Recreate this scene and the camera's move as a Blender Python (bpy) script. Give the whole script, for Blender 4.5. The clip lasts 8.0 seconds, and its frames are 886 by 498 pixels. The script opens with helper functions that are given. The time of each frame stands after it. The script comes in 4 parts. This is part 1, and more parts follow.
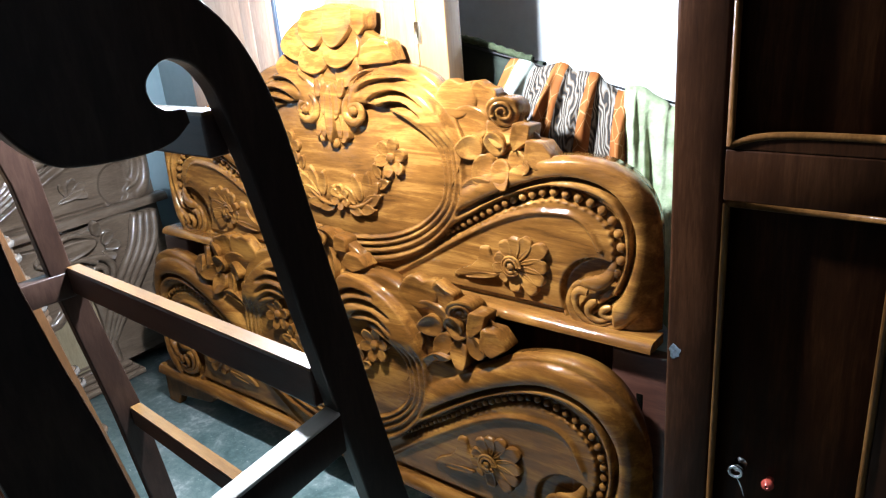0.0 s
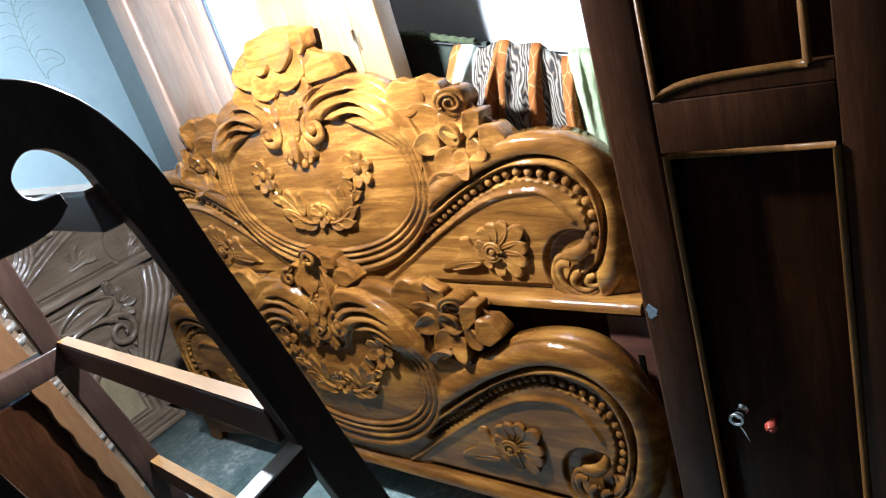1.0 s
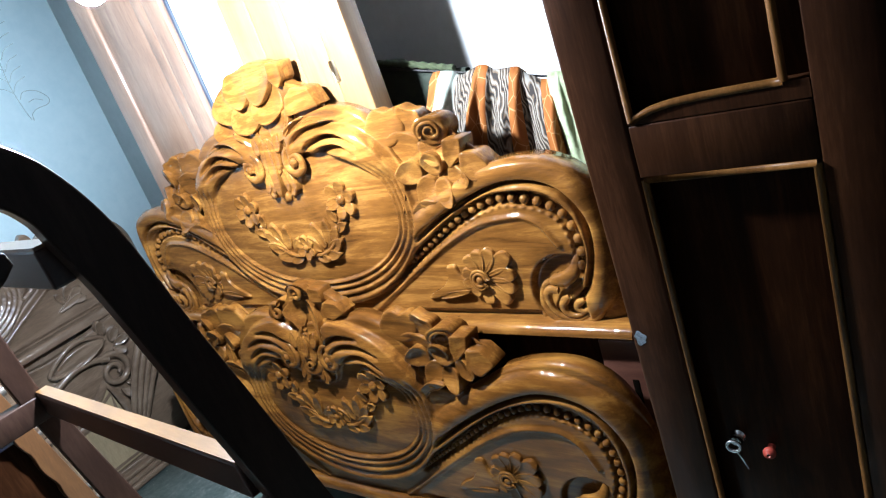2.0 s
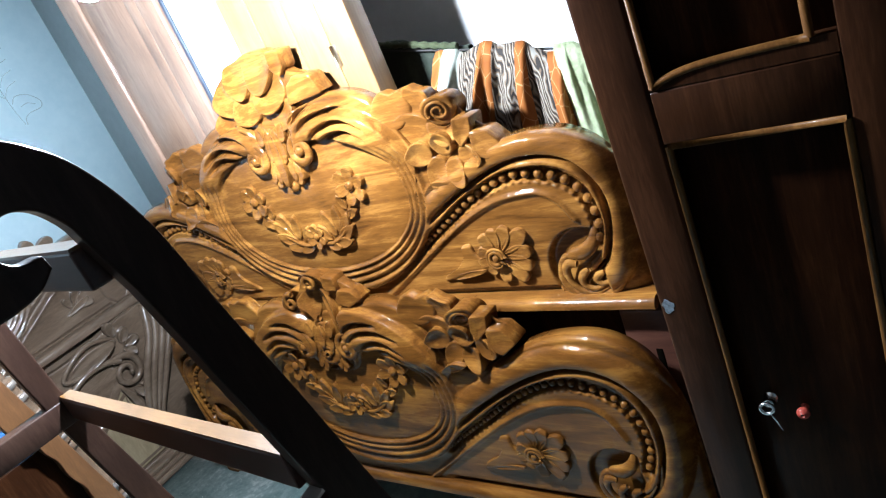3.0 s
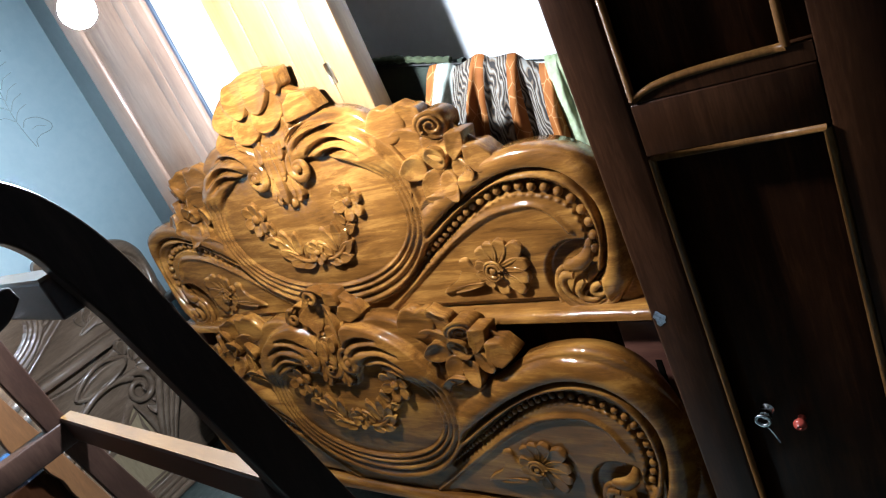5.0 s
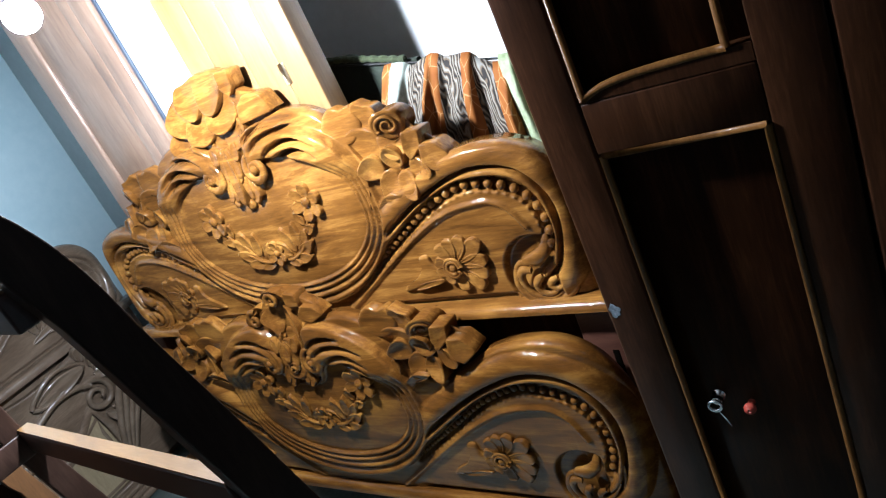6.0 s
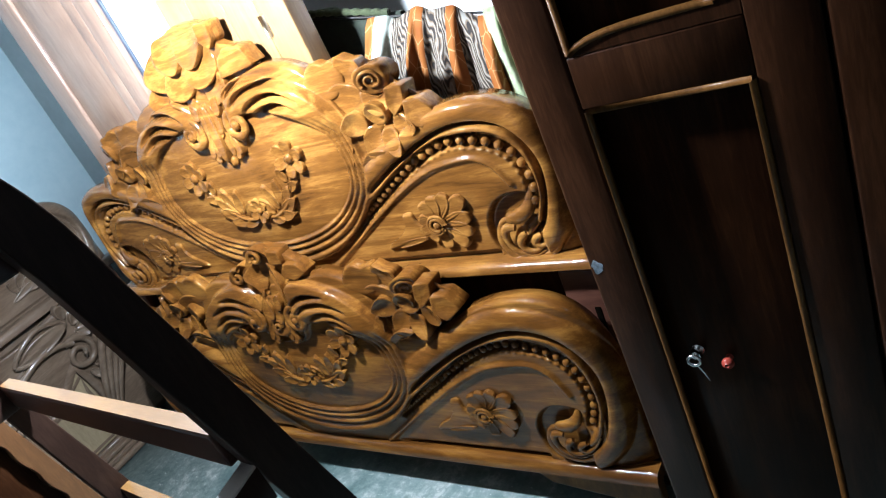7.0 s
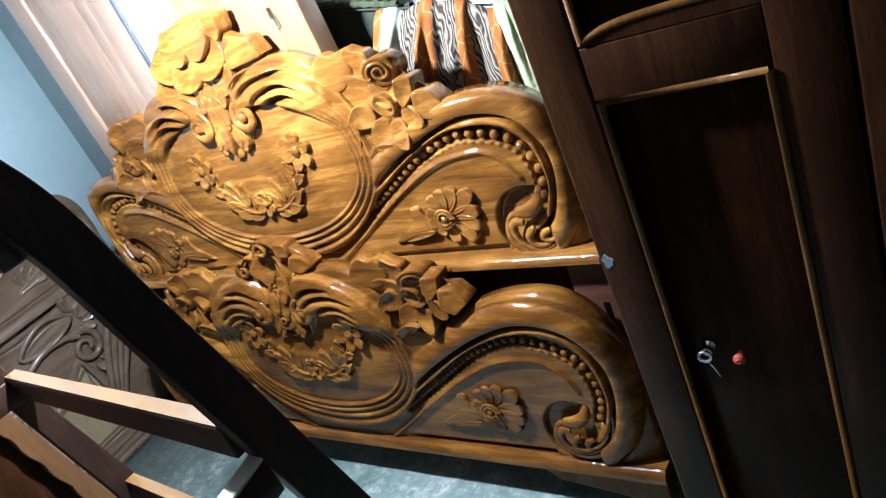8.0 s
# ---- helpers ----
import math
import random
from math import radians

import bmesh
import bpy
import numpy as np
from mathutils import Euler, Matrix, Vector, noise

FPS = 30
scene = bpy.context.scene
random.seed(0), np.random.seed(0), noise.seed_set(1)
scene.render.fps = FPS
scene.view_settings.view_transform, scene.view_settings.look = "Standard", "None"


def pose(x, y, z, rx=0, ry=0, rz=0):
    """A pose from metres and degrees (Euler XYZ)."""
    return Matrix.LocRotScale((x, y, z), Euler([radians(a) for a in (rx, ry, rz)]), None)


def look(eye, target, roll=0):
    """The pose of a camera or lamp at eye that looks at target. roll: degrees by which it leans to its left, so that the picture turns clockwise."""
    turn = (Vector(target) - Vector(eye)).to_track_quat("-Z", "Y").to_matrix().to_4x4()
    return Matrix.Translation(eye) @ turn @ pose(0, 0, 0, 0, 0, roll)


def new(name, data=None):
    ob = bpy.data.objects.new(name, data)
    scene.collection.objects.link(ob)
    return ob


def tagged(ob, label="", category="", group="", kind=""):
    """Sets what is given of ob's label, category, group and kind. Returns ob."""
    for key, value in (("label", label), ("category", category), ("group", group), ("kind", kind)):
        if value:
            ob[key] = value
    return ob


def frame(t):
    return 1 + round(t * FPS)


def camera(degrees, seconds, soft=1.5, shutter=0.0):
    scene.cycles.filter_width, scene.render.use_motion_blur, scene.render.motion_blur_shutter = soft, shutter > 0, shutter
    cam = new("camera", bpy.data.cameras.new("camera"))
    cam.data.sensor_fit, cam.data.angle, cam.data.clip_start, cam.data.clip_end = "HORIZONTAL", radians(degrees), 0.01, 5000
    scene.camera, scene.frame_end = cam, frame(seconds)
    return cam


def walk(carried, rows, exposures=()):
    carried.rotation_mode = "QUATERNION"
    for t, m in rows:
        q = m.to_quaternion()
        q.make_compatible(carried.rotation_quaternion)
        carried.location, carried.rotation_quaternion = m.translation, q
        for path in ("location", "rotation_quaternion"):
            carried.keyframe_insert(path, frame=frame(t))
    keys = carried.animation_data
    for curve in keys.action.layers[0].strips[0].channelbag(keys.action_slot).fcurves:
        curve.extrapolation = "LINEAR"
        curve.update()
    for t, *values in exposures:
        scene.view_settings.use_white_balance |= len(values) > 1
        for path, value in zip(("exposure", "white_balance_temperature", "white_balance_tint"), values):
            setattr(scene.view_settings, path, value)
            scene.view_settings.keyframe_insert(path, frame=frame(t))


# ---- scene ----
cam = camera(63.7, 8.0, soft=1.2)
PATH = [
    (0, (1.484, -1.382, 1.572), (0.303, 0.069, 0.866), -5.1),
    (0.5, (1.558, -1.339, 1.581), (0.341, 0.075, 0.859), -12.9),
    (1, (1.594, -1.282, 1.576), (0.334, 0.089, 0.848), -17.7),
    (1.5, (1.618, -1.242, 1.571), (0.315, 0.116, 0.898), -18.2),
    (1.7, (1.615, -1.229, 1.573), (0.334, 0.157, 0.909), -18.1),
    (2.8, (1.564, -1.242, 1.579), (0.307, 0.113, 0.815), -24.7),
    (3, (1.559, -1.249, 1.584), (0.305, 0.13, 0.858), -23.3),
    (3.5, (1.565, -1.261, 1.594), (0.299, 0.137, 0.927), -23.6),
    (4, (1.567, -1.259, 1.59), (0.277, 0.121, 0.933), -24.0),
    (5.3, (1.606, -1.207, 1.573), (0.321, 0.158, 0.879), -25.3),
    (5.5, (1.602, -1.227, 1.588), (0.352, 0.169, 0.887), -25.7),
    (6, (1.616, -1.216, 1.587), (0.404, 0.19, 0.843), -25.5),
    (6.5, (1.613, -1.208, 1.577), (0.425, 0.169, 0.744), -25.4),
    (7, (1.615, -1.219, 1.578), (0.428, 0.147, 0.727), -25.4),
    (7.5, (1.601, -1.215, 1.575), (0.387, 0.126, 0.721), -25.8),
    (8, (1.601, -1.219, 1.57), (0.404, 0.137, 0.717), -25.2),
]
EXPOSURES = [(0, 0.3), (1, 0.28), (1.7, 0.2), (3.0, 0.15), (3.5, 0.05), (4.2, -0.03), (5.5, -0.2), (6.3, -0.05), (7, 0.15), (8, 0.25)]
walk(cam, [(t, look(eye, target, roll)) for t, eye, target, roll in PATH], exposures=[(t, stops, 5700, 10) for t, stops in EXPOSURES])

# ---- light and world ----
world = bpy.data.worlds.new("night_room")
scene.world = world
world.use_nodes = True
world.node_tree.nodes["Background"].inputs[0].default_value = (0.55, 0.68, 0.80, 1)
world.node_tree.nodes["Background"].inputs[1].default_value = 0.01
LAMP = Vector((0.262, -0.43, 1.768))
LAMP_POWER = 4200.0
FLOOR_Z = 0.07
scene.view_settings.exposure = 0.0


# ---- materials ----
def nodes_of(name):
    m = bpy.data.materials.new(name)
    m.use_nodes = True
    nt = m.node_tree
    return m, nt, nt.nodes["Principled BSDF"]


def ramp(nt, stops):
    r = nt.nodes.new("ShaderNodeValToRGB")
    e = r.color_ramp.elements
    e[0].position, e[0].color = stops[0][0], (*stops[0][1], 1)
    e[1].position, e[1].color = stops[-1][0], (*stops[-1][1], 1)
    for p, c in stops[1:-1]:
        k = e.new(p)
        k.color = (*c, 1)
    return r


def noise_tex(nt, vec, scale, detail=4.0, rough=0.55, dist=0.0):
    n = nt.nodes.new("ShaderNodeTexNoise")
    n.inputs["Scale"].default_value = scale
    n.inputs["Detail"].default_value = detail
    n.inputs["Roughness"].default_value = rough
    n.inputs["Distortion"].default_value = dist
    nt.links.new(vec, n.inputs["Vector"])
    return n


def bump(nt, bsdf, height, strength, dist):
    b = nt.nodes.new("ShaderNodeBump")
    b.inputs["Strength"].default_value = strength
    b.inputs["Distance"].default_value = dist
    nt.links.new(height, b.inputs["Height"])
    nt.links.new(b.outputs[0], bsdf.inputs["Normal"])


def mapped(nt, scale=(1, 1, 1), rot=(0, 0, 0), block=False):
    tc = nt.nodes.new("ShaderNodeNewGeometry" if block else "ShaderNodeTexCoord")
    mp = nt.nodes.new("ShaderNodeMapping")
    mp.inputs["Scale"].default_value = scale
    mp.inputs["Rotation"].default_value = rot
    nt.links.new(tc.outputs["Position" if block else "Object"], mp.inputs["Vector"])
    return mp.outputs[0]


def wood(name, dark, mid, light, stretch, rough=0.28, coat=0.55, coat_rough=0.07, relief=0.25, coat_ior=1.5, gloss=0.5, carved=0.0, spread=0.16, block=False, pores=0.38):
    """Lacquered wood: long streaks, broad tone patches and fine pores along one axis. block: one grain runs through all pieces cut from the same board."""
    m, nt, b = nodes_of(name)
    v = mapped(nt, stretch, block=block)
    broad = noise_tex(nt, v, 3.2, 5, 0.6, 0.6)
    fine = noise_tex(nt, v, 26.0, 6, 0.65, 0.3)
    v2 = mapped(nt, (1, 1, 1), block=block)
    patch = noise_tex(nt, v2, 4.5, 3, 0.5)
    mix = nt.nodes.new("ShaderNodeMix")
    mix.data_type = "FLOAT"
    mix.inputs[0].default_value = pores
    nt.links.new(broad.outputs["Fac"], mix.inputs[2])
    nt.links.new(fine.outputs["Fac"], mix.inputs[3])
    mix2 = nt.nodes.new("ShaderNodeMix")
    mix2.data_type = "FLOAT"
    mix2.inputs[0].default_value = 0.3
    nt.links.new(mix.outputs[0], mix2.inputs[2])
    nt.links.new(patch.outputs["Fac"], mix2.inputs[3])
    r = ramp(nt, [(0.5 - spread, dark), (0.5, mid), (0.5 + spread, light)])
    nt.links.new(mix2.outputs[0], r.inputs[0])
    nt.links.new(r.outputs[0], b.inputs["Base Color"])
    rr = nt.nodes.new("ShaderNodeMapRange")
    rr.inputs[3].default_value = rough - 0.06
    rr.inputs[4].default_value = rough + 0.1
    nt.links.new(patch.outputs["Fac"], rr.inputs[0])
    nt.links.new(rr.outputs[0], b.inputs["Roughness"])
    b.inputs["Coat Weight"].default_value = coat
    b.inputs["Coat Roughness"].default_value = coat_rough
    b.inputs["Coat IOR"].default_value = coat_ior
    b.inputs["Specular IOR Level"].default_value = gloss
    bump(nt, b, fine.outputs["Fac"], relief, 0.0012)
    if carved:
        # tool marks and brushed lacquer, also in the clear coat
        tool = noise_tex(nt, v2, 62.0, 2, 0.5, 0.4)
        bp = nt.nodes.new("ShaderNodeBump")
        bp.inputs["Strength"].default_value = carved
        bp.inputs["Distance"].default_value = 0.003
        nt.links.new(tool.outputs["Fac"], bp.inputs["Height"])
        nt.links.new(bp.outputs[0], b.inputs["Coat Normal"])
    return m


def plain(name, c1, c2, scale=20.0, rough=0.6, metal=0.0, relief=0.1, dist=0.001):
    m, nt, b = nodes_of(name)
    v = mapped(nt)
    n = noise_tex(nt, v, scale, 5, 0.6)
    n2 = noise_tex(nt, v, scale * 0.13, 3, 0.5)
    mx = nt.nodes.new("ShaderNodeMix")
    mx.data_type = "FLOAT"
    mx.inputs[0].default_value = 0.5
    nt.links.new(n.outputs["Fac"], mx.inputs[2])
    nt.links.new(n2.outputs["Fac"], mx.inputs[3])
    r = ramp(nt, [(0.35, c1), (0.65, c2)])
    nt.links.new(mx.outputs[0], r.inputs[0])
    nt.links.new(r.outputs[0], b.inputs["Base Color"])
    b.inputs["Roughness"].default_value = rough
    b.inputs["Metallic"].default_value = metal
    bump(nt, b, n.outputs["Fac"], relief, dist)
    return m


TEAK = wood("honey_teak", (0.033, 0.0108, 0.0029), (0.165, 0.0665, 0.0128), (0.450, 0.214, 0.044), (1.0, 8, 8), rough=0.34, coat=1.0, coat_rough=0.08, relief=0.08, coat_ior=1.55, gloss=0.02, carved=0.6, spread=0.19, block=True, pores=0.22)
# same teak made darker: the footboard's weaker light is in its colour
TEAK_SHADED = wood("shaded_honey_teak", (0.027, 0.0092, 0.0022), (0.119, 0.0450, 0.0080), (0.320, 0.146, 0.027), (1.0, 8, 8), rough=0.34, coat=0.8, coat_rough=0.06, relief=0.08, coat_ior=1.40, gloss=0.02, carved=0.6, spread=0.19, block=True, pores=0.22)
TEAK_UP = wood("honey_teak_upright", (0.155, 0.078, 0.026), (0.235, 0.130, 0.048), (0.32, 0.190, 0.078), (7, 7, 0.7), rough=0.38, coat=0.3)
TEAK_DIM = wood("brown_teak", (0.15, 0.09, 0.06), (0.25, 0.16, 0.11), (0.36, 0.25, 0.18), (9, 9, 1.2), rough=0.3)
WALNUT = wood("brown_carved_wood", (0.062, 0.041, 0.027), (0.125, 0.087, 0.058), (0.20, 0.145, 0.10), (9, 1.6, 9), rough=0.3, coat=1.0, coat_rough=0.10, gloss=0.3, carved=0.4, coat_ior=1.65, block=True)
PALE_PANEL = wood("tan_panel_wood", (0.17, 0.13, 0.075), (0.25, 0.195, 0.115), (0.34, 0.27, 0.17), (8, 1.4, 2), rough=0.3, coat=0.6)
MAHOGANY = wood("dark_mahogany", (0.0112, 0.0041, 0.0017), (0.025, 0.0092, 0.0037), (0.054, 0.0210, 0.0082), (8, 8, 0.8), rough=0.40, coat=0.25, coat_rough=0.16, coat_ior=1.25, gloss=0.03)
# darker mahogany copy: shade on the recessed panels is in the colour
SHADED_PANEL = wood("shaded_mahogany_panel", (0.0072, 0.0026, 0.0010), (0.018, 0.0064, 0.0024), (0.044, 0.0160, 0.0056), (8, 8, 0.7), rough=0.40, coat=0.16, coat_rough=0.16, coat_ior=1.22, gloss=0.02)
MOULD = wood("worn_mahogany_moulding", (0.045, 0.018, 0.0045), (0.10, 0.042, 0.0105), (0.18, 0.082, 0.022), (8, 8, 2), rough=0.36, coat=0.3, coat_rough=0.14, coat_ior=1.22, gloss=0.05)
RACK_WOOD = wood("dark_rack_wood", (0.017, 0.009, 0.0065), (0.036, 0.019, 0.0135), (0.065, 0.036, 0.024), (6, 6, 1.2), rough=0.4, coat=0.3, coat_rough=0.15, coat_ior=1.3, gloss=0.15)
# lighter mahogany copy: the lamp's falloff is painted into the first stile
LIT_STILE = wood("lamplit_mahogany_stile", (0.014, 0.0053, 0.0023), (0.031, 0.0118, 0.0050), (0.068, 0.027, 0.0115), (8, 8, 0.8), rough=0.40, coat=0.22, coat_rough=0.16, coat_ior=1.25, gloss=0.04)
GAP_SHADE = plain("dark_blue_gap_shade", (0.030, 0.042, 0.066), (0.05, 0.066, 0.095), 30, 0.4)
# rack tops pale, rail sides dark: the lamp's contrast is put into colour
PALE_EDGE = plain("whitish_lit_edge", (0.50, 0.47, 0.42), (0.66, 0.63, 0.58), 30, 0.4)
RAIL_WOOD = wood("red_brown_rail_wood", (0.034, 0.013, 0.0085), (0.066, 0.026, 0.0165), (0.11, 0.047, 0.028), (1.2, 9, 9), rough=0.33, coat=0.3)
LIT_TOP = wood("lit_pale_wood", (0.108, 0.050, 0.014), (0.185, 0.094, 0.028), (0.27, 0.152, 0.050), (1.0, 9, 9), rough=0.3, coat=0.8, coat_rough=0.1)
RAW = wood("raw_orange_wood", (0.078, 0.034, 0.012), (0.125, 0.057, 0.020), (0.18, 0.09, 0.032), (9, 9, 1.6), rough=0.45, coat=0.15)
BLUE_BAG = plain("crumpled_blue_plastic", (0.02, 0.07, 0.20), (0.06, 0.16, 0.34), 24, 0.25, 0, 0.8, 0.006)
WHITE_WALL = plain("white_distemper", (0.58, 0.58, 0.57), (0.66, 0.66, 0.65), 30, 0.85, 0, 0.2, 0.0015)
BLUE_WALL = plain("pale_blue_distemper", (0.54, 0.73, 0.80), (0.63, 0.80, 0.86), 26, 0.8, 0, 0.25, 0.002)
STEEL = plain("bright_steel", (0.6, 0.6, 0.6), (0.75, 0.75, 0.74), 60, 0.22, 1.0)
RING = plain("silvered_lacquer", (0.11, 0.097, 0.084), (0.19, 0.172, 0.152), 40, 0.25, 0.1)
BRASS = plain("dull_hinge_metal", (0.30, 0.25, 0.18), (0.42, 0.36, 0.26), 60, 0.35, 1.0)
RED_KNOB = plain("glossy_red_plastic", (0.30, 0.045, 0.028), (0.37, 0.06, 0.04), 30, 0.2)
HOLE_DARK = plain("dark_socket", (0.01, 0.01, 0.01), (0.02, 0.018, 0.015), 30, 0.7)
SLOT = plain("black_slot_shade", (0.002, 0.0015, 0.001), (0.004, 0.003, 0.002), 30, 1.0)
SLOT.node_tree.nodes["Principled BSDF"].inputs["Specular IOR Level"].default_value = 0.0
# for unseen walls and ceiling: tones chosen for how much light they bounce
DULL_WALL = plain("unseen_wall_blue", (0.15, 0.19, 0.21), (0.20, 0.245, 0.265), 14, 0.9)
CEIL = plain("unseen_ceiling_grey", (0.24, 0.24, 0.235), (0.31, 0.31, 0.305), 12, 0.9)
BLUISH_PATCH = plain("shiny_bluish_patch", (0.06, 0.075, 0.09), (0.42, 0.48, 0.55), 190, 0.3, 0.2, 0.8, 0.003)
DRAWN = plain("faded_wall_paint_line", (0.26, 0.37, 0.39), (0.36, 0.48, 0.50), 40, 0.8)


def floor_material():
    """Polished blue-green cement with pale worn patches and scratches."""
    m, nt, b = nodes_of("polished_cement")
    v = mapped(nt)
    big = noise_tex(nt, v, 5.5, 8, 0.68, 0.5)
    small = noise_tex(nt, v, 42, 6, 0.7)
    mx = nt.nodes.new("ShaderNodeMix")
    mx.data_type = "FLOAT"
    mx.inputs[0].default_value = 0.35
    nt.links.new(big.outputs["Fac"], mx.inputs[2])
    nt.links.new(small.outputs["Fac"], mx.inputs[3])
    r = ramp(nt, [(0.37, (0.085, 0.145, 0.136)), (0.47, (0.19, 0.272, 0.257)), (0.55, (0.31, 0.39, 0.37)), (0.62, (0.62, 0.66, 0.62))])
    nt.links.new(mx.outputs[0], r.inputs[0])
    # lime specks and short scratches
    speck = noise_tex(nt, mapped(nt, (1, 2.4, 1), (0, 0, 0.7)), 55, 3, 0.6, 0.8)
    sr = ramp(nt, [(0.66, (0, 0, 0)), (0.72, (1, 1, 1))])
    nt.links.new(speck.outputs["Fac"], sr.inputs[0])
    lime = nt.nodes.new("ShaderNodeMix")
    lime.data_type = "RGBA"
    nt.links.new(sr.outputs[0], lime.inputs[0])
    nt.links.new(r.outputs[0], lime.inputs[6])
    lime.inputs[7].default_value = (0.74, 0.77, 0.73, 1)
    nt.links.new(lime.outputs[2], b.inputs["Base Color"])
    rr = nt.nodes.new("ShaderNodeMapRange")
    rr.inputs[3].default_value, rr.inputs[4].default_value = 0.22, 0.5
    nt.links.new(small.outputs["Fac"], rr.inputs[0])
    nt.links.new(rr.outputs[0], b.inputs["Roughness"])
    bump(nt, b, small.outputs["Fac"], 0.25, 0.0012)
    return m


FLOOR = floor_material()


def cloth_print():
    """Bands of orange veins and of black and white marbled stripes down the cloth."""
    m, nt, b = nodes_of("printed_saree_cloth")
    tc = nt.nodes.new("ShaderNodeTexCoord")
    uv = tc.outputs["UV"]
    flow = nt.nodes.new("ShaderNodeMapping")
    flow.inputs["Scale"].default_value = (5.0, 3.6, 1.0)
    flow.inputs["Rotation"].default_value = (0, 0, 0.65)
    nt.links.new(uv, flow.inputs["Vector"])
    wv = nt.nodes.new("ShaderNodeTexWave")
    wv.wave_type, wv.bands_direction = "BANDS", "X"
    for key, value in (("Scale", 3.0), ("Distortion", 18.0), ("Detail", 2.0), ("Detail Scale", 0.9), ("Detail Roughness", 0.45)):
        wv.inputs[key].default_value = value
    nt.links.new(flow.outputs[0], wv.inputs["Vector"])
    zebra = ramp(nt, [(0.0, (0.23, 0.22, 0.195)), (0.22, (0.165, 0.135, 0.105)), (0.50, (0.13, 0.092, 0.060)), (0.66, (0.115, 0.085, 0.060)), (0.82, (0.030, 0.026, 0.023))])
    nt.links.new(wv.outputs["Fac"], zebra.inputs[0])
    vor = nt.nodes.new("ShaderNodeTexVoronoi")
    vor.feature = "DISTANCE_TO_EDGE"
    vor.inputs["Scale"].default_value = 15
    nt.links.new(uv, vor.inputs["Vector"])
    orange = ramp(nt, [(0.0, (0.40, 0.22, 0.10)), (0.03, (0.24, 0.086, 0.020)), (0.5, (0.17, 0.050, 0.011))])
    nt.links.new(vor.outputs["Distance"], orange.inputs[0])
    mottle = noise_tex(nt, uv, 30, 3, 0.6)
    pale = ramp(nt, [(0.35, (0.20, 0.225, 0.185)), (0.6, (0.34, 0.36, 0.32))])
    nt.links.new(mottle.outputs["Fac"], pale.inputs[0])
    sep = nt.nodes.new("ShaderNodeSeparateXYZ")
    nt.links.new(uv, sep.inputs[0])

    def zones(edges):
        r = ramp(nt, [(0.0, (0, 0, 0)), (1.0, (0, 0, 0))])
        r.color_ramp.interpolation = "CONSTANT"
        for a, b in edges:
            for p, c in ((a, 1), (b, 0)):
                e = r.color_ramp.elements.new(p)
                e.color = (c, c, c, 1)
        nt.links.new(sep.outputs[0], r.inputs[0])
        return r.outputs[0]

    def blend(fac, a, b2):
        mx = nt.nodes.new("ShaderNodeMix")
        mx.data_type = "RGBA"
        for link, slot in ((fac, 0), (a, 6), (b2, 7)):
            nt.links.new(link, mx.inputs[slot])
        return mx.outputs[2]

    cloth = blend(zones(((0.20, 0.34), (0.46, 0.62), (0.70, 0.83))), orange.outputs[0], zebra.outputs[0])
    cloth = blend(zones(((0.06, 0.20),)), cloth, pale.outputs[0])
    nt.links.new(cloth, b.inputs["Base Color"])
    b.inputs["Roughness"].default_value = 0.7
    b.inputs["Specular IOR Level"].default_value = 0.1
    return m


SAREE = cloth_print()
GREEN_CLOTH = plain("pale_green_towel", (0.17, 0.22, 0.10), (0.42, 0.46, 0.30), 38, 0.9, 0, 0.9, 0.008)
BLACK_CLOTH = plain("black_green_cloth", (0.008, 0.012, 0.008), (0.02, 0.028, 0.016), 60, 0.9, 0, 0.5, 0.003)
GREEN_EDGE = plain("dull_green_hem", (0.02, 0.027, 0.010), (0.045, 0.058, 0.022), 60, 0.9, 0, 0.9, 0.006)


def lamp_material():
    m, nt, b = nodes_of("lit_bulb")
    e = nt.nodes.new("ShaderNodeEmission")
    e.inputs["Color"].default_value = (0.93, 0.97, 1.0, 1)
    e.inputs["Strength"].default_value = LAMP_POWER
    nt.links.new(e.outputs[0], nt.nodes["Material Output"].inputs["Surface"])
    return m


BULB = lamp_material()


# ---- building helpers ----
def mesh_of(name, verts, faces, smooth=True, sharp=0):
    me = bpy.data.meshes.new(name)
    me.from_pydata([tuple(p) for p in verts], [], [tuple(f) for f in faces])
    me.validate()
    if smooth:
        me.shade_smooth()
        if sharp:
            me.set_sharp_from_angle(angle=radians(sharp))
    return me


def part(name, me, material, parent=None, label=""):
    """Links a mesh (or bmesh) as one object under a thing or a part."""
    if isinstance(me, bmesh.types.BMesh):
        bm, me = me, bpy.data.meshes.new(name)
        bm.to_mesh(me)
        bm.free()
    if not me.materials:
        me.materials.append(material)
    ob = new(name, me)
    if parent is not None:
        ob.parent = parent
    if label:
        ob["label"] = label
    return ob


def empty(name, m=None):
    ob = new(name)
    ob.empty_display_size = 0.05
    if m is not None:
        ob.matrix_basis = m
    return ob


def box(lo, hi, bevel=0.004, seg=2):
    bm = bmesh.new()
    bmesh.ops.create_cube(bm, size=1)
    for v in bm.verts:
        v.co = Vector([lo[i] + (v.co[i] + 0.5) * (hi[i] - lo[i]) for i in range(3)])
    if bevel:
        bmesh.ops.bevel(bm, geom=bm.edges[:], offset=bevel, segments=seg, profile=0.5, affect="EDGES")
    for f in bm.faces:
        f.smooth = True
    return bm


